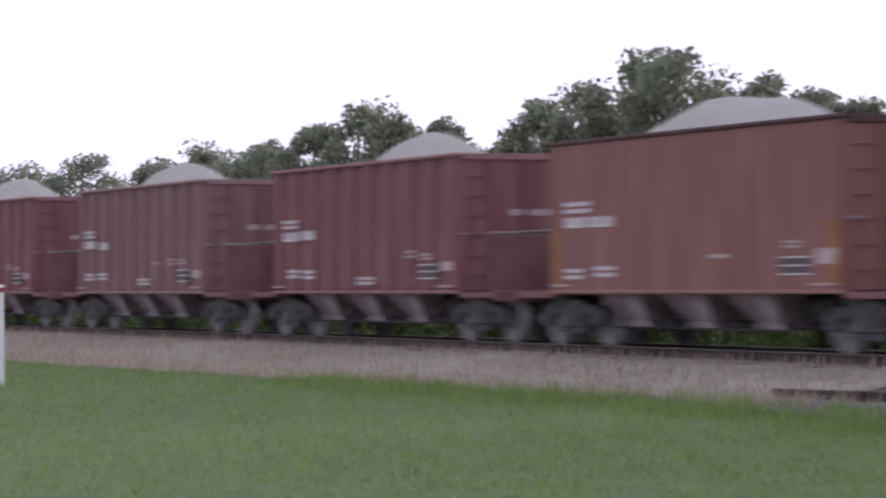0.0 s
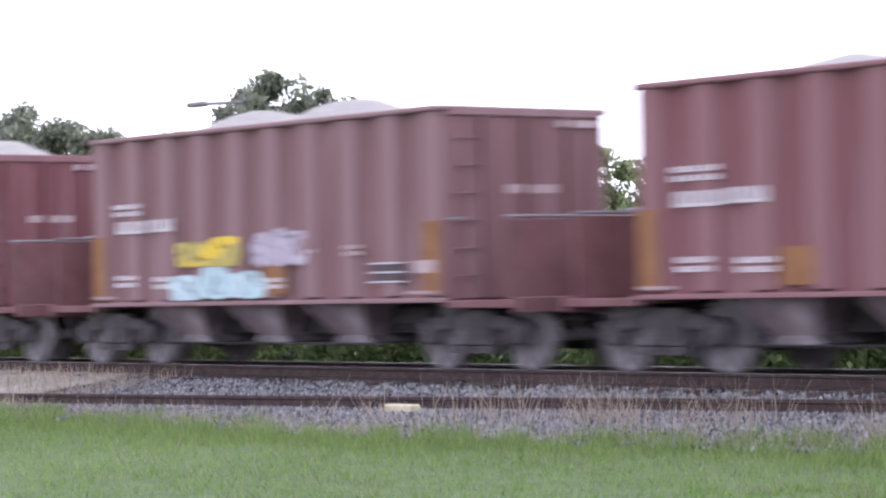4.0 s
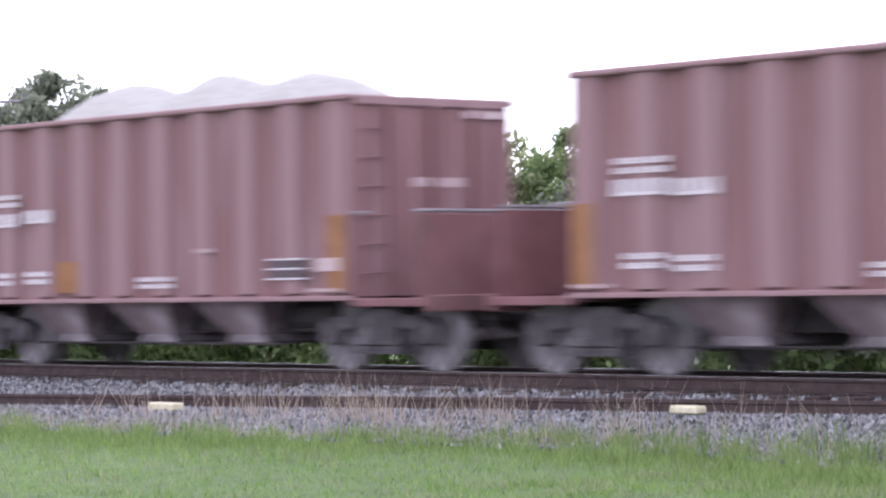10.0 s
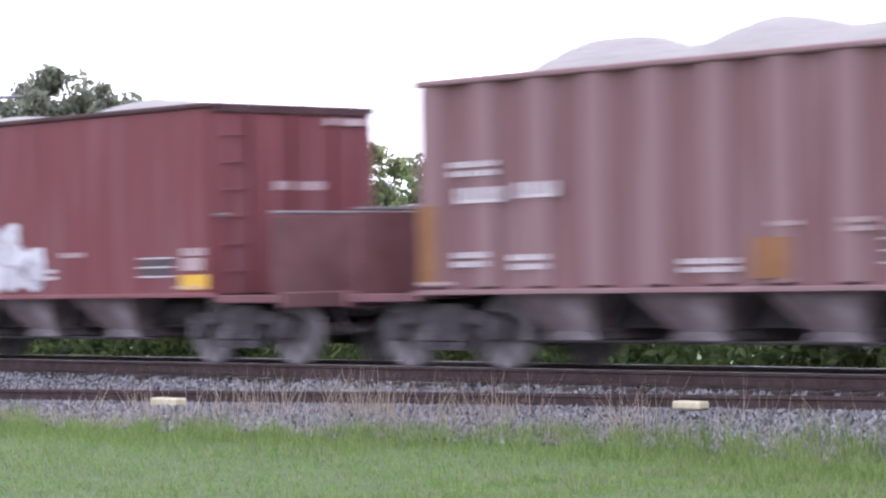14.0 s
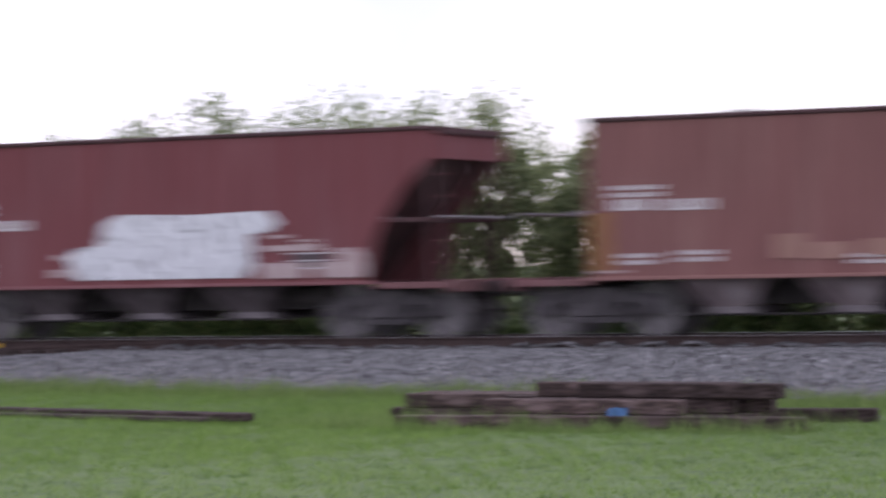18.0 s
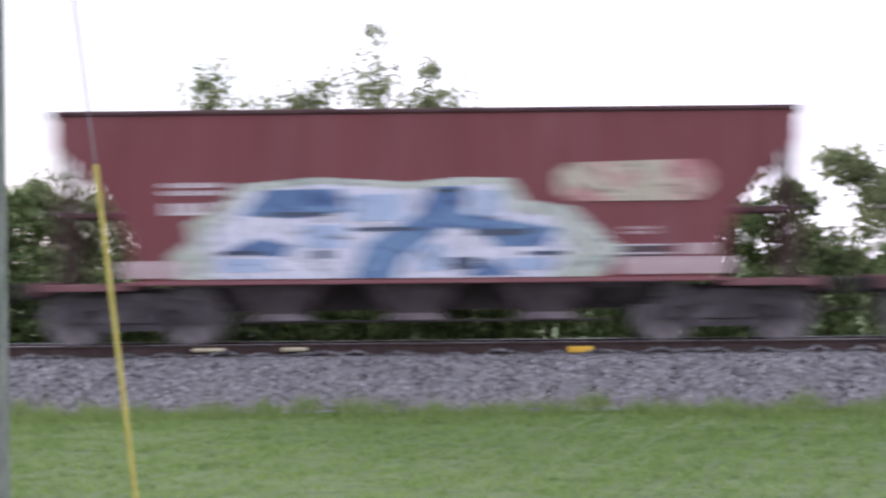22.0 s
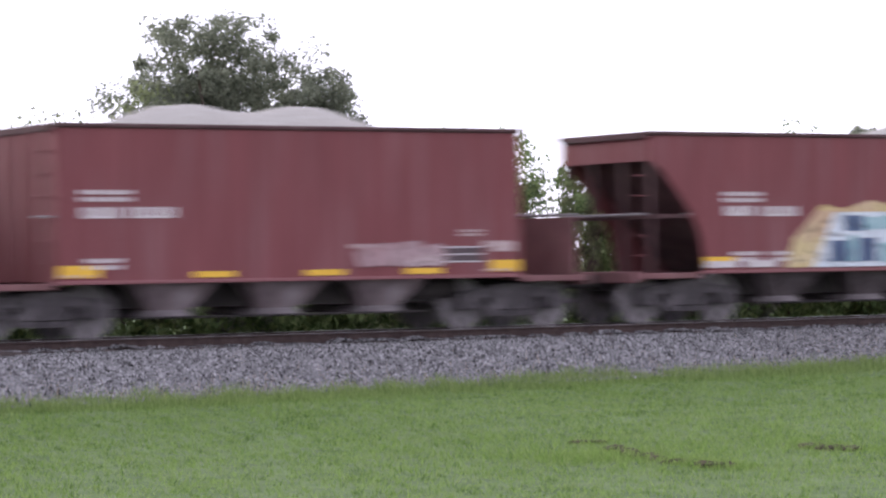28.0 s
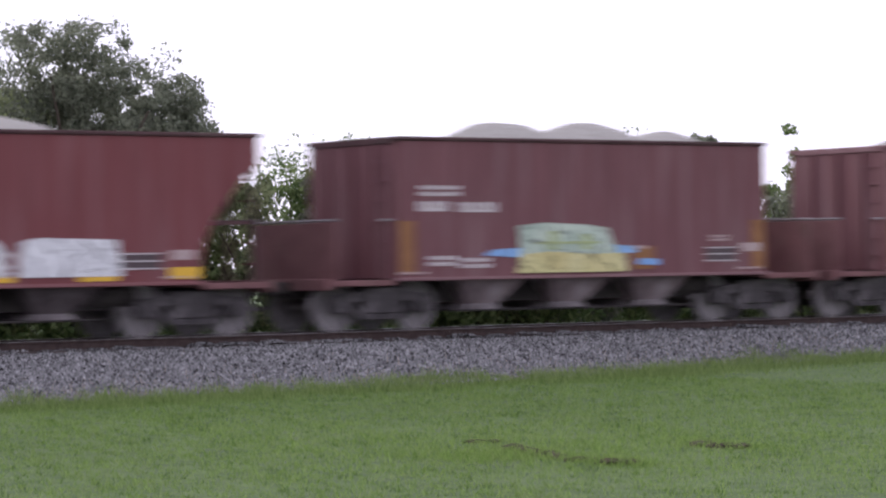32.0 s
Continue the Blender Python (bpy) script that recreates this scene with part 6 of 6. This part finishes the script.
# airy young trees
for _x, _h, _s, _k in ((-24.5, 5.45, 1.0, 31), (-22.5, 5.35, 1.3, 32), (-21.1, 5.2, 1.1, 33), (-19.6, 5.0, 1.0, 34), (-18.4, 5.05, 1.0, 35), (-16.6, 4.0, 1.0, 36), (-30.4, 4.7, 1.0, 37), (-28.2, 4.5, 1.0, 38), (-26.4, 4.9, 1.0, 39), (-15.2, 4.3, 0.9, 44), (-14.0, 4.0, 0.9, 45), (-13.0, 4.1, 0.9, 40), (-11.4, 3.5, 0.9, 41), (-9.0, 3.2, 0.8, 42), (-7.6, 3.2, 0.8, 43)):
    tree(_x, 36.4, _h - 0.25, _s * 1.5, M_LEAF3, 230 + _k, 0.07, 60, 95, 0.06, "airy young tree with sparse light leaves", 0.1, loose=0.5)
for _x, _h, _s, _k in ((0.0, 5.85, 0.55, 41), (1.0, 5.25, 0.6, 42), (-0.9, 5.0, 0.6, 43), (-2.9, 5.1, 0.5, 44), (-1.4, 4.75, 0.8, 45), (-2.2, 4.4, 0.9, 46), (0.2, 4.6, 1.0, 47), (-3.4, 3.7, 0.8, 48), (2.0, 4.0, 0.8, 49), (4.6, 3.6, 0.9, 50), (-5.6, 3.2, 1.0, 51), (9.5, 4.1, 0.9, 52), (12.9, 4.3, 0.9, 53), (13.8, 4.3, 0.8, 54)):
    tree(_x, 36.4, _h, _s, M_LEAF3, 250 + _k, 0.05, 40, 85, 0.06, "tall sparse shrub with pale green leaves", 0.1, loose=0.45)
# the large oak
tree(17.4, 37.0, 6.2, 2.4, M_LEAF, 260, 0.2, 52, 130, 0.052, "large dense dark green tree behind the track", 0.3, lobes=((-0.6, 4.7, 1.2, 0.8), (-1.0, 5.6, 1.05, 1.05), (0.2, 5.75, 1.0, 1.0), (1.3, 5.15, 1.15, 1.05), (-1.7, 4.4, 1.1, 1.1), (2.0, 4.7, 0.9, 0.85), (2.3, 4.0, 0.85, 1.0), (0.1, 4.1, 2.0, 1.3), (-0.6, 2.6, 2.0, 1.3)))
tree(15.4, 36.6, 5.2, 1.1, M_LEAF3, 261, 0.08, 40, 70, 0.06, "airy young tree with sparse light leaves", 0.1, loose=0.5)
tree(21.8, 36.4, 4.3, 0.9, M_LEAF2, 262, 0.07, 36, 70, 0.06, "airy young tree with sparse light leaves", 0.1, loose=0.5)
tree(23.6, 36.4, 4.4, 1.2, M_LEAF2, 266, 0.06, 44, 80, 0.06, "airy green shrub behind the track", 0.05, loose=0.3)
tree(26.0, 36.4, 4.1, 1.2, M_LEAF3, 267, 0.06, 44, 80, 0.06, "airy green shrub behind the track", 0.05, loose=0.3)
tree(28.4, 36.4, 4.0, 1.2, M_LEAF2, 268, 0.06, 44, 80, 0.06, "airy green shrub behind the track", 0.05, loose=0.3)
tree(33.0, 36.6, 4.75, 0.7, M_LEAF, 263, 0.07, 30, 80, 0.075, "small dark green tree behind the track", 0.4)
tree(31.0, 36.5, 4.4, 1.0, M_LEAF2, 264, 0.07, 36, 70, 0.06, "airy young tree with sparse light leaves", 0.1, loose=0.5)
tree(36.0, 36.6, 4.9, 0.7, M_LEAF2, 265, 0.07, 36, 60, 0.075, "small airy green tree behind the track", 0.1)
_r = random.Random(5)
for _i in range(64):
    _x = -80 + _i * 2.05 + _r.uniform(-0.5, 0.5)
    bush(_x, 35.3 + _r.uniform(-0.3, 0.9), _r.uniform(3.0, 3.8) + (0.4 if _x < -30 else -0.6 if -10.5 < _x < -4.5 else 0.0), _r.uniform(1.2, 1.6), [M_LEAF2, M_LEAF3, M_LEAF][_i % 3], 300 + _i)


# a second, closer-set row whose height follows the gaps
for _i in range(66):
    _x = -60 + _i * 1.5 + _r.uniform(-0.3, 0.3)
    _top = float(np.interp(_x, [-60, -45, -36, -30, -20, -14, -9, -6, -3, 3, 9, 13, 20, 27, 40], [3.4, 3.6, 3.2, 3.6, 3.8, 3.4, 2.6, 2.7, 3.4, 3.4, 2.9, 3.6, 3.6, 3.2, 3.4]))
    bush(_x, 36.7 + _r.uniform(-0.2, 0.4), _top + 0.4 + _r.uniform(-0.35, 0.2), _r.uniform(1.0, 1.3), [M_LEAF3, M_LEAF2][_i % 2], 400 + _i)


def hedge():
    n = 8000
    r = np.random.default_rng(77)
    x = r.uniform(-125, 48, n)
    c = np.stack([x, r.uniform(34.3, 35.9, n), -0.55 + r.random(n) ** 1.3 * (1.6 + 0.5 * np.sin(x * 0.9))], -1)
    ob = leaves("undergrowth", c, r.uniform(0.2, 0.42, n), 18, 0.105, M_LEAF2, 78)
    tagged(ob, "dense green undergrowth behind the track", "undergrowth", kind="stuff")


hedge()


# ---- things beside the line ----
def utility_pole():
    base = new("utility_pole")
    base.location = (-1.87, 8.0, -0.76)
    tagged(base, "weathered grey-green wooden utility pole on the lawn", "utility pole")

    def shaft(bm):
        rings = []
        for k in range(15):
            z = 9.0 * k / 14
            rings.append([bm.verts.new(((0.132 - 0.004 * z) * math.cos(6.28318 * i / 18), (0.132 - 0.004 * z) * math.sin(6.28318 * i / 18), z)) for i in range(18)])
        for a, b in zip(rings, rings[1:]):
            for i in range(18):
                bm.faces.new((a[i], a[(i + 1) % 18], b[(i + 1) % 18], b[i])).smooth = True
        bm.faces.new(rings[-1])
    part("shaft", "pole_shaft", shaft, M_WOOD, base)
    part("tag", "pole_tag", lambda bm: box(bm, -0.022, 0.022, -0.136, -0.126, 1.3, 1.58), M_DOCK, base, None, "small black tag strip")
    for i in range(4):
        part("tag_mark", "pole_tag_mark", lambda bm: box(bm, -0.016, 0.016, -0.141, -0.136, 0, 0.04), M_YELLOW, base, pose(0, 0, 1.315 + i * 0.066), "yellow mark on the tag")


def guy_wire():
    base = new("guy_wire")
    base.location = (-0.86, 8.5, -0.77)
    tagged(base, "steel guy wire with a yellow plastic guard", "guy wire")
    d = Vector((-1.17 + 0.86, 0, 1.96 + 0.77))
    part("guard", "guy_guard", lambda bm: rod(bm, (0, 0, -0.05), d, 0.019, 0.020, 10), M_STAKE, base, None, "yellow plastic guard")
    part("wire", "guy_cable", lambda bm: rod(bm, d, Vector((-1.17 - 0.86 * 0.9 + 0.86, 0, 9.0)), 0.009, n=6), M_WHEEL, base)


def tie_pile():
    rnd = random.Random(9)
    spots = []
    for lay, (count, y0, x0) in enumerate(((5, 19.5, -9.1), (4, 19.6, -8.8), (2, 19.9, -8.5))):
        for i in range(count):
            spots.append((x0 + rnd.uniform(-0.7, 0.7), y0 + i * 0.29 + rnd.uniform(-0.02, 0.02), -0.76 + lay * 0.178, rnd.uniform(-5, 5)))
    spots = [(a + 0.15, b - 1.3, c, d) for a, b, c, d in spots]
    spots += [(-7.3, 19.75, -0.76, 6), (-10.6, 19.85, -0.76, -5), (-10.1, 17.95, -0.76, 3), (-7.6, 18.05, -0.76, -2)]
    for x, y, z, a in spots:
        t = new("wooden_tie", mesh_of("old_tie", lambda bm: box(bm, -1.28, 1.28, -0.13, 0.13, 0.0, 0.175, 0.015), M_OLDTIE))
        t.matrix_basis = pose(x, y, z, 0, 0, a)
        tagged(t, "old dark brown railway tie in a stack", "railway tie", "stacked old ties")
    # a second row end to end makes the pile long
    for lay in range(2):
        for i in range(3):
            t = new("wooden_tie", mesh_of("old_tie", lambda bm: box(bm, -1.28, 1.28, -0.13, 0.13, 0.0, 0.175, 0.015), M_OLDTIE))
            t.matrix_basis = pose(-11.0 + lay * 0.2, 19.65 + i * 0.29, -0.76 + lay * 0.175, 0, 0, rnd.uniform(-3, 3))
            tagged(t, "old dark brown railway tie in a stack", "railway tie", "stacked old ties")


def pile_grass():
    x = RNG.uniform(-12.9, -6.2, 5200)
    y = np.where(np.arange(5200) < 3600, RNG.normal(17.65, 0.2, 5200), RNG.uniform(17.9, 20.6, 5200))
    ob = blades("pile_grass", x, y, RNG.uniform(0.05, 0.24, 5200) * np.clip(0.9 + 0.6 * patchy(x, y, 0.8, 12), 0.3, 2), RNG.uniform(0.008, 0.016, 5200), M_EDGE, 0.9)
    tagged(ob, "long grass grown up round the stacked ties", "grass", kind="stuff")


def rag():
    def cloth(bm):
        v = [[bm.verts.new((0.05 * i - 0.2, 0.05 * j - 0.1, 0.03 * math.sin(i * 1.3 + j) + 0.05)) for j in range(5)] for i in range(9)]
        for i in range(8):
            for j in range(4):
                bm.faces.new((v[i][j], v[i + 1][j], v[i + 1][j + 1], v[i][j + 1])).smooth = True
    t = new("blue_rag", mesh_of("blue_rag", cloth, surface("blue_cloth", (0.04, 0.08, 0.17), (0.07, 0.15, 0.28), 9.0, 0.9)))
    t.matrix_basis = pose(-8.6, 18.05, -0.56, 60, 0, 0) @ Matrix.Scale(0.6, 4)
    tagged(t, "crumpled blue rag on the stacked ties", "rag")


rag()


def board():
    t = new("old_board", mesh_of("old_board", lambda bm: box(bm, -3.2, 3.2, -0.13, 0.13, 0, 0.10, 0.012), M_OLDTIE))
    t.matrix_basis = pose(-16.5, 18.5, float(lawn_level(-16.5)) + 0.01, 1, 0, -13)
    tagged(t, "old weathered plank lying in the grass", "plank")
    t = new("old_board", mesh_of("old_board_low", lambda bm: box(bm, -2.4, 2.4, -0.06, 0.06, 0, 0.06, 0.01), M_TIE))
    t.matrix_basis = pose(-16.2, 18.1, float(lawn_level(-16.2)) + 0.01, 0, 0, -12)
    tagged(t, "narrow old weathered plank lying in the grass", "plank")


def marker(name, x, y, z, w, h, label, mat=None):
    t = new(name, mesh_of("marker_%.2f_%.2f" % (w, h), lambda bm: box(bm, -w / 2, w / 2, -0.09, 0.09, 0, h, 0.02), mat or M_BLOCK))
    t.matrix_basis = pose(x, y, z)
    tagged(t, label, "marker block")


utility_pole()
guy_wire()
tie_pile()
pile_grass()
board()
marker("marker_block", -38.4, 27.5, -0.44, 0.54, 0.12, "cream painted block beside the siding rail")
marker("marker_block", -30.6, 28.6, -0.33, 0.40, 0.09, "cream painted block beside the siding rail")
marker("marker_block", -26.3, 29.85, -0.17, 0.45, 0.10, "cream painted block beside the switch")
marker("marker_block", -25.45, 29.8, -0.20, 0.42, 0.15, "yellow painted block beside the switch", M_YELLOW)
marker("marker_block", 3.25, 30.0, -0.17, 0.40, 0.10, "faded yellow block beside the rail", M_YELLOW)
marker("marker_block", -2.4, 30.1, -0.11, 0.5, 0.06, "cream painted block beside the rail")
marker("marker_block", -1.1, 30.1, -0.11, 0.4, 0.06, "cream painted block beside the rail")
for _i, (_x, _y, _z, _a) in enumerate(((8.4, 29.1, -0.22, 8), (8.9, 28.95, -0.25, -12), (8.0, 29.2, -0.22, 30), (8.6, 29.0, -0.13, -4), (9.4, 28.9, -0.27, 20))):
    _t = new("wood_scrap", mesh_of("wood_scrap_%d" % _i, lambda bm: box(bm, -0.45, 0.45, -0.11, 0.11, 0, 0.14, 0.025), M_TIE))
    _t.matrix_basis = pose(_x, _y, _z, 4 + 3 * _i, 3, _a)
    tagged(_t, "dark broken piece of old tie on the ballast", "wood scrap", "scraps beside the rail")


def white_post():
    base = new("marker_post")
    base.location = (-61.4, 20.1, -0.60)
    tagged(base, "thin white marker post with a red band", "marker post")
    part("shaft", "post_shaft", lambda bm: rod(bm, (0, 0, 0), (0, 0, 1.75), 0.06, n=12), surface("white_post_paint", (0.66, 0.66, 0.66), (0.8, 0.8, 0.8), 5.0, 0.6), base)
    part("band", "post_band", lambda bm: rod(bm, (0, 0, 1.62), (0, 0, 1.70), 0.063, n=12), PAINT["bright"], base, None, "red band")


def street_lamp():
    base = new("street_lamp")
    base.location = (-56.8, 37.9, -0.62)
    tagged(base, "grey street lamp with a long horizontal arm", "street lamp")
    part("pole", "lamp_pole", lambda bm: rod(bm, (0, 0, 0), (0, 0, 5.65), 0.08, 0.06, 10), M_WHEEL, base)
    part("arm", "lamp_arm", lambda bm: rod(bm, (0, 0, 5.5), (-1.5, -0.1, 5.55), 0.035, 0.03, 8), M_WHEEL, base)
    part("lamp_head", "lamp_head", lambda bm: box(bm, -1.9, -1.35, -0.2, 0.0, 5.5, 5.6, 0.03), M_WHEEL, base)


white_post()
street_lamp()


def clods():
    """Torn earth and rough tufts on the lawn."""
    rnd = random.Random(21)
    earth = surface("torn_earth", (0.028, 0.024, 0.017), (0.095, 0.080, 0.052), 14.0, 1.0, bump=0.9)
    spots = [(8.45 + rnd.gauss(0, 0.10), 9.15 + rnd.gauss(0, 0.22)) for k in range(13)]
    spots += [(8.35 + 0.62 * k / 7 + rnd.gauss(0, 0.05), 9.6 + 1.9 * k / 7 + rnd.gauss(0, 0.1)) for k in range(8)]
    spots += [(10.75 + rnd.gauss(0, 0.09), 10.3 + rnd.gauss(0, 0.25)) for k in range(7)] + [(9.35, 12.6), (9.5, 12.5)]
    for i, (x, y) in enumerate(spots):
        def lump(bm, s=i, size=rnd.uniform(0.05, 0.11)):
            bmesh.ops.create_icosphere(bm, subdivisions=2, radius=size)
            for v in bm.verts:
                k = 1 + 0.8 * noise.noise(v.co * 14 + Vector((s * 3.1, 0, 0)))
                v.co = Vector((v.co.x * k, v.co.y * 1.4 * k, v.co.z * 0.45 * k))
        t = new("earth_clod", mesh_of("earth_clod_%d" % i, lump, earth))
        t.matrix_basis = pose(x, y, float(lawn_level(x)) + 0.012, 0, 0, rnd.uniform(0, 180))
        tagged(t, "small torn clod of dark earth in the lawn", "clod", "clods on the lawn")
    # turned-up tufts round the torn earth, others all over the lawn
    near = np.array(spots)[RNG.integers(0, len(spots), 2600)]
    x = np.concatenate([near[:, 0] + RNG.normal(0, 0.14, 2600), RNG.normal(8.1, 0.35, 1500), RNG.normal(9.6, 1.5, 3000), RNG.uniform(-12, 16, 5500)])
    y = np.concatenate([near[:, 1] + RNG.normal(0, 0.28, 2600), RNG.normal(10.6, 0.5, 1500), RNG.normal(11.6, 1.6, 3000), RNG.uniform(6, 18, 5500)])
    n = len(x)
    h = np.where(np.arange(n) < 4100, RNG.uniform(0.04, 0.12, n), RNG.uniform(0.04, 0.10, n))
    for name, pick, material, label in (("rough_tufts", np.arange(n) % 3 > 0, M_GRASS, "rough grass tufts in the lawn"), ("pale_tufts", np.arange(n) % 3 == 0, M_EDGE, "rough pale grass tufts in the lawn")):
        ob = blades(name, x[pick], y[pick], h[pick], RNG.uniform(0.008, 0.018, int(pick.sum())), material, 1.3)
        tagged(ob, label, "grass", kind="stuff")
    # taller grass along the old planks
    x = RNG.uniform(-19.8, -13.2, 2600)
    y = 18.5 - 0.23 * (x + 16.5) + RNG.normal(-0.1, 0.35, 2600)
    ob = blades("plank_grass", x, y, RNG.uniform(0.04, 0.14, 2600), RNG.uniform(0.008, 0.016, 2600), M_GRASS, 1.2)
    tagged(ob, "longer grass grown up along the old planks", "grass", kind="stuff")


clods()


# ---- what moves ----
def travelled(t):
    """Metres that the train has gone, gaining a little speed."""
    return 16.571 * t + 0.008 * t * t


def motions():
    for car, start in CARS:
        walk(car, [(t, pose(start + HALF - travelled(t), TRACK_Y, 0)) for t in range(0, 33, 2)])
        # the wheels roll while their car passes along the stretch in view
        times = [k / 30 for k in range(961) if -72 < start + HALF - travelled(k / 30) < 40]
        if not times:
            continue
        for wheel in WHEELS[car]:
            sx = wheel.matrix_basis.translation.x
            rows = [(t, pose(sx, 0, WHEEL_R, 0, -math.degrees(travelled(t) / WHEEL_R) % 360, 0)) for t in times]
            if times[0] > 0:
                rows.insert(0, (0.0, rows[0][1]))
            if times[-1] < 32:
                rows.append((32.0, rows[-1][1]))
            walk(wheel, rows)


motions()
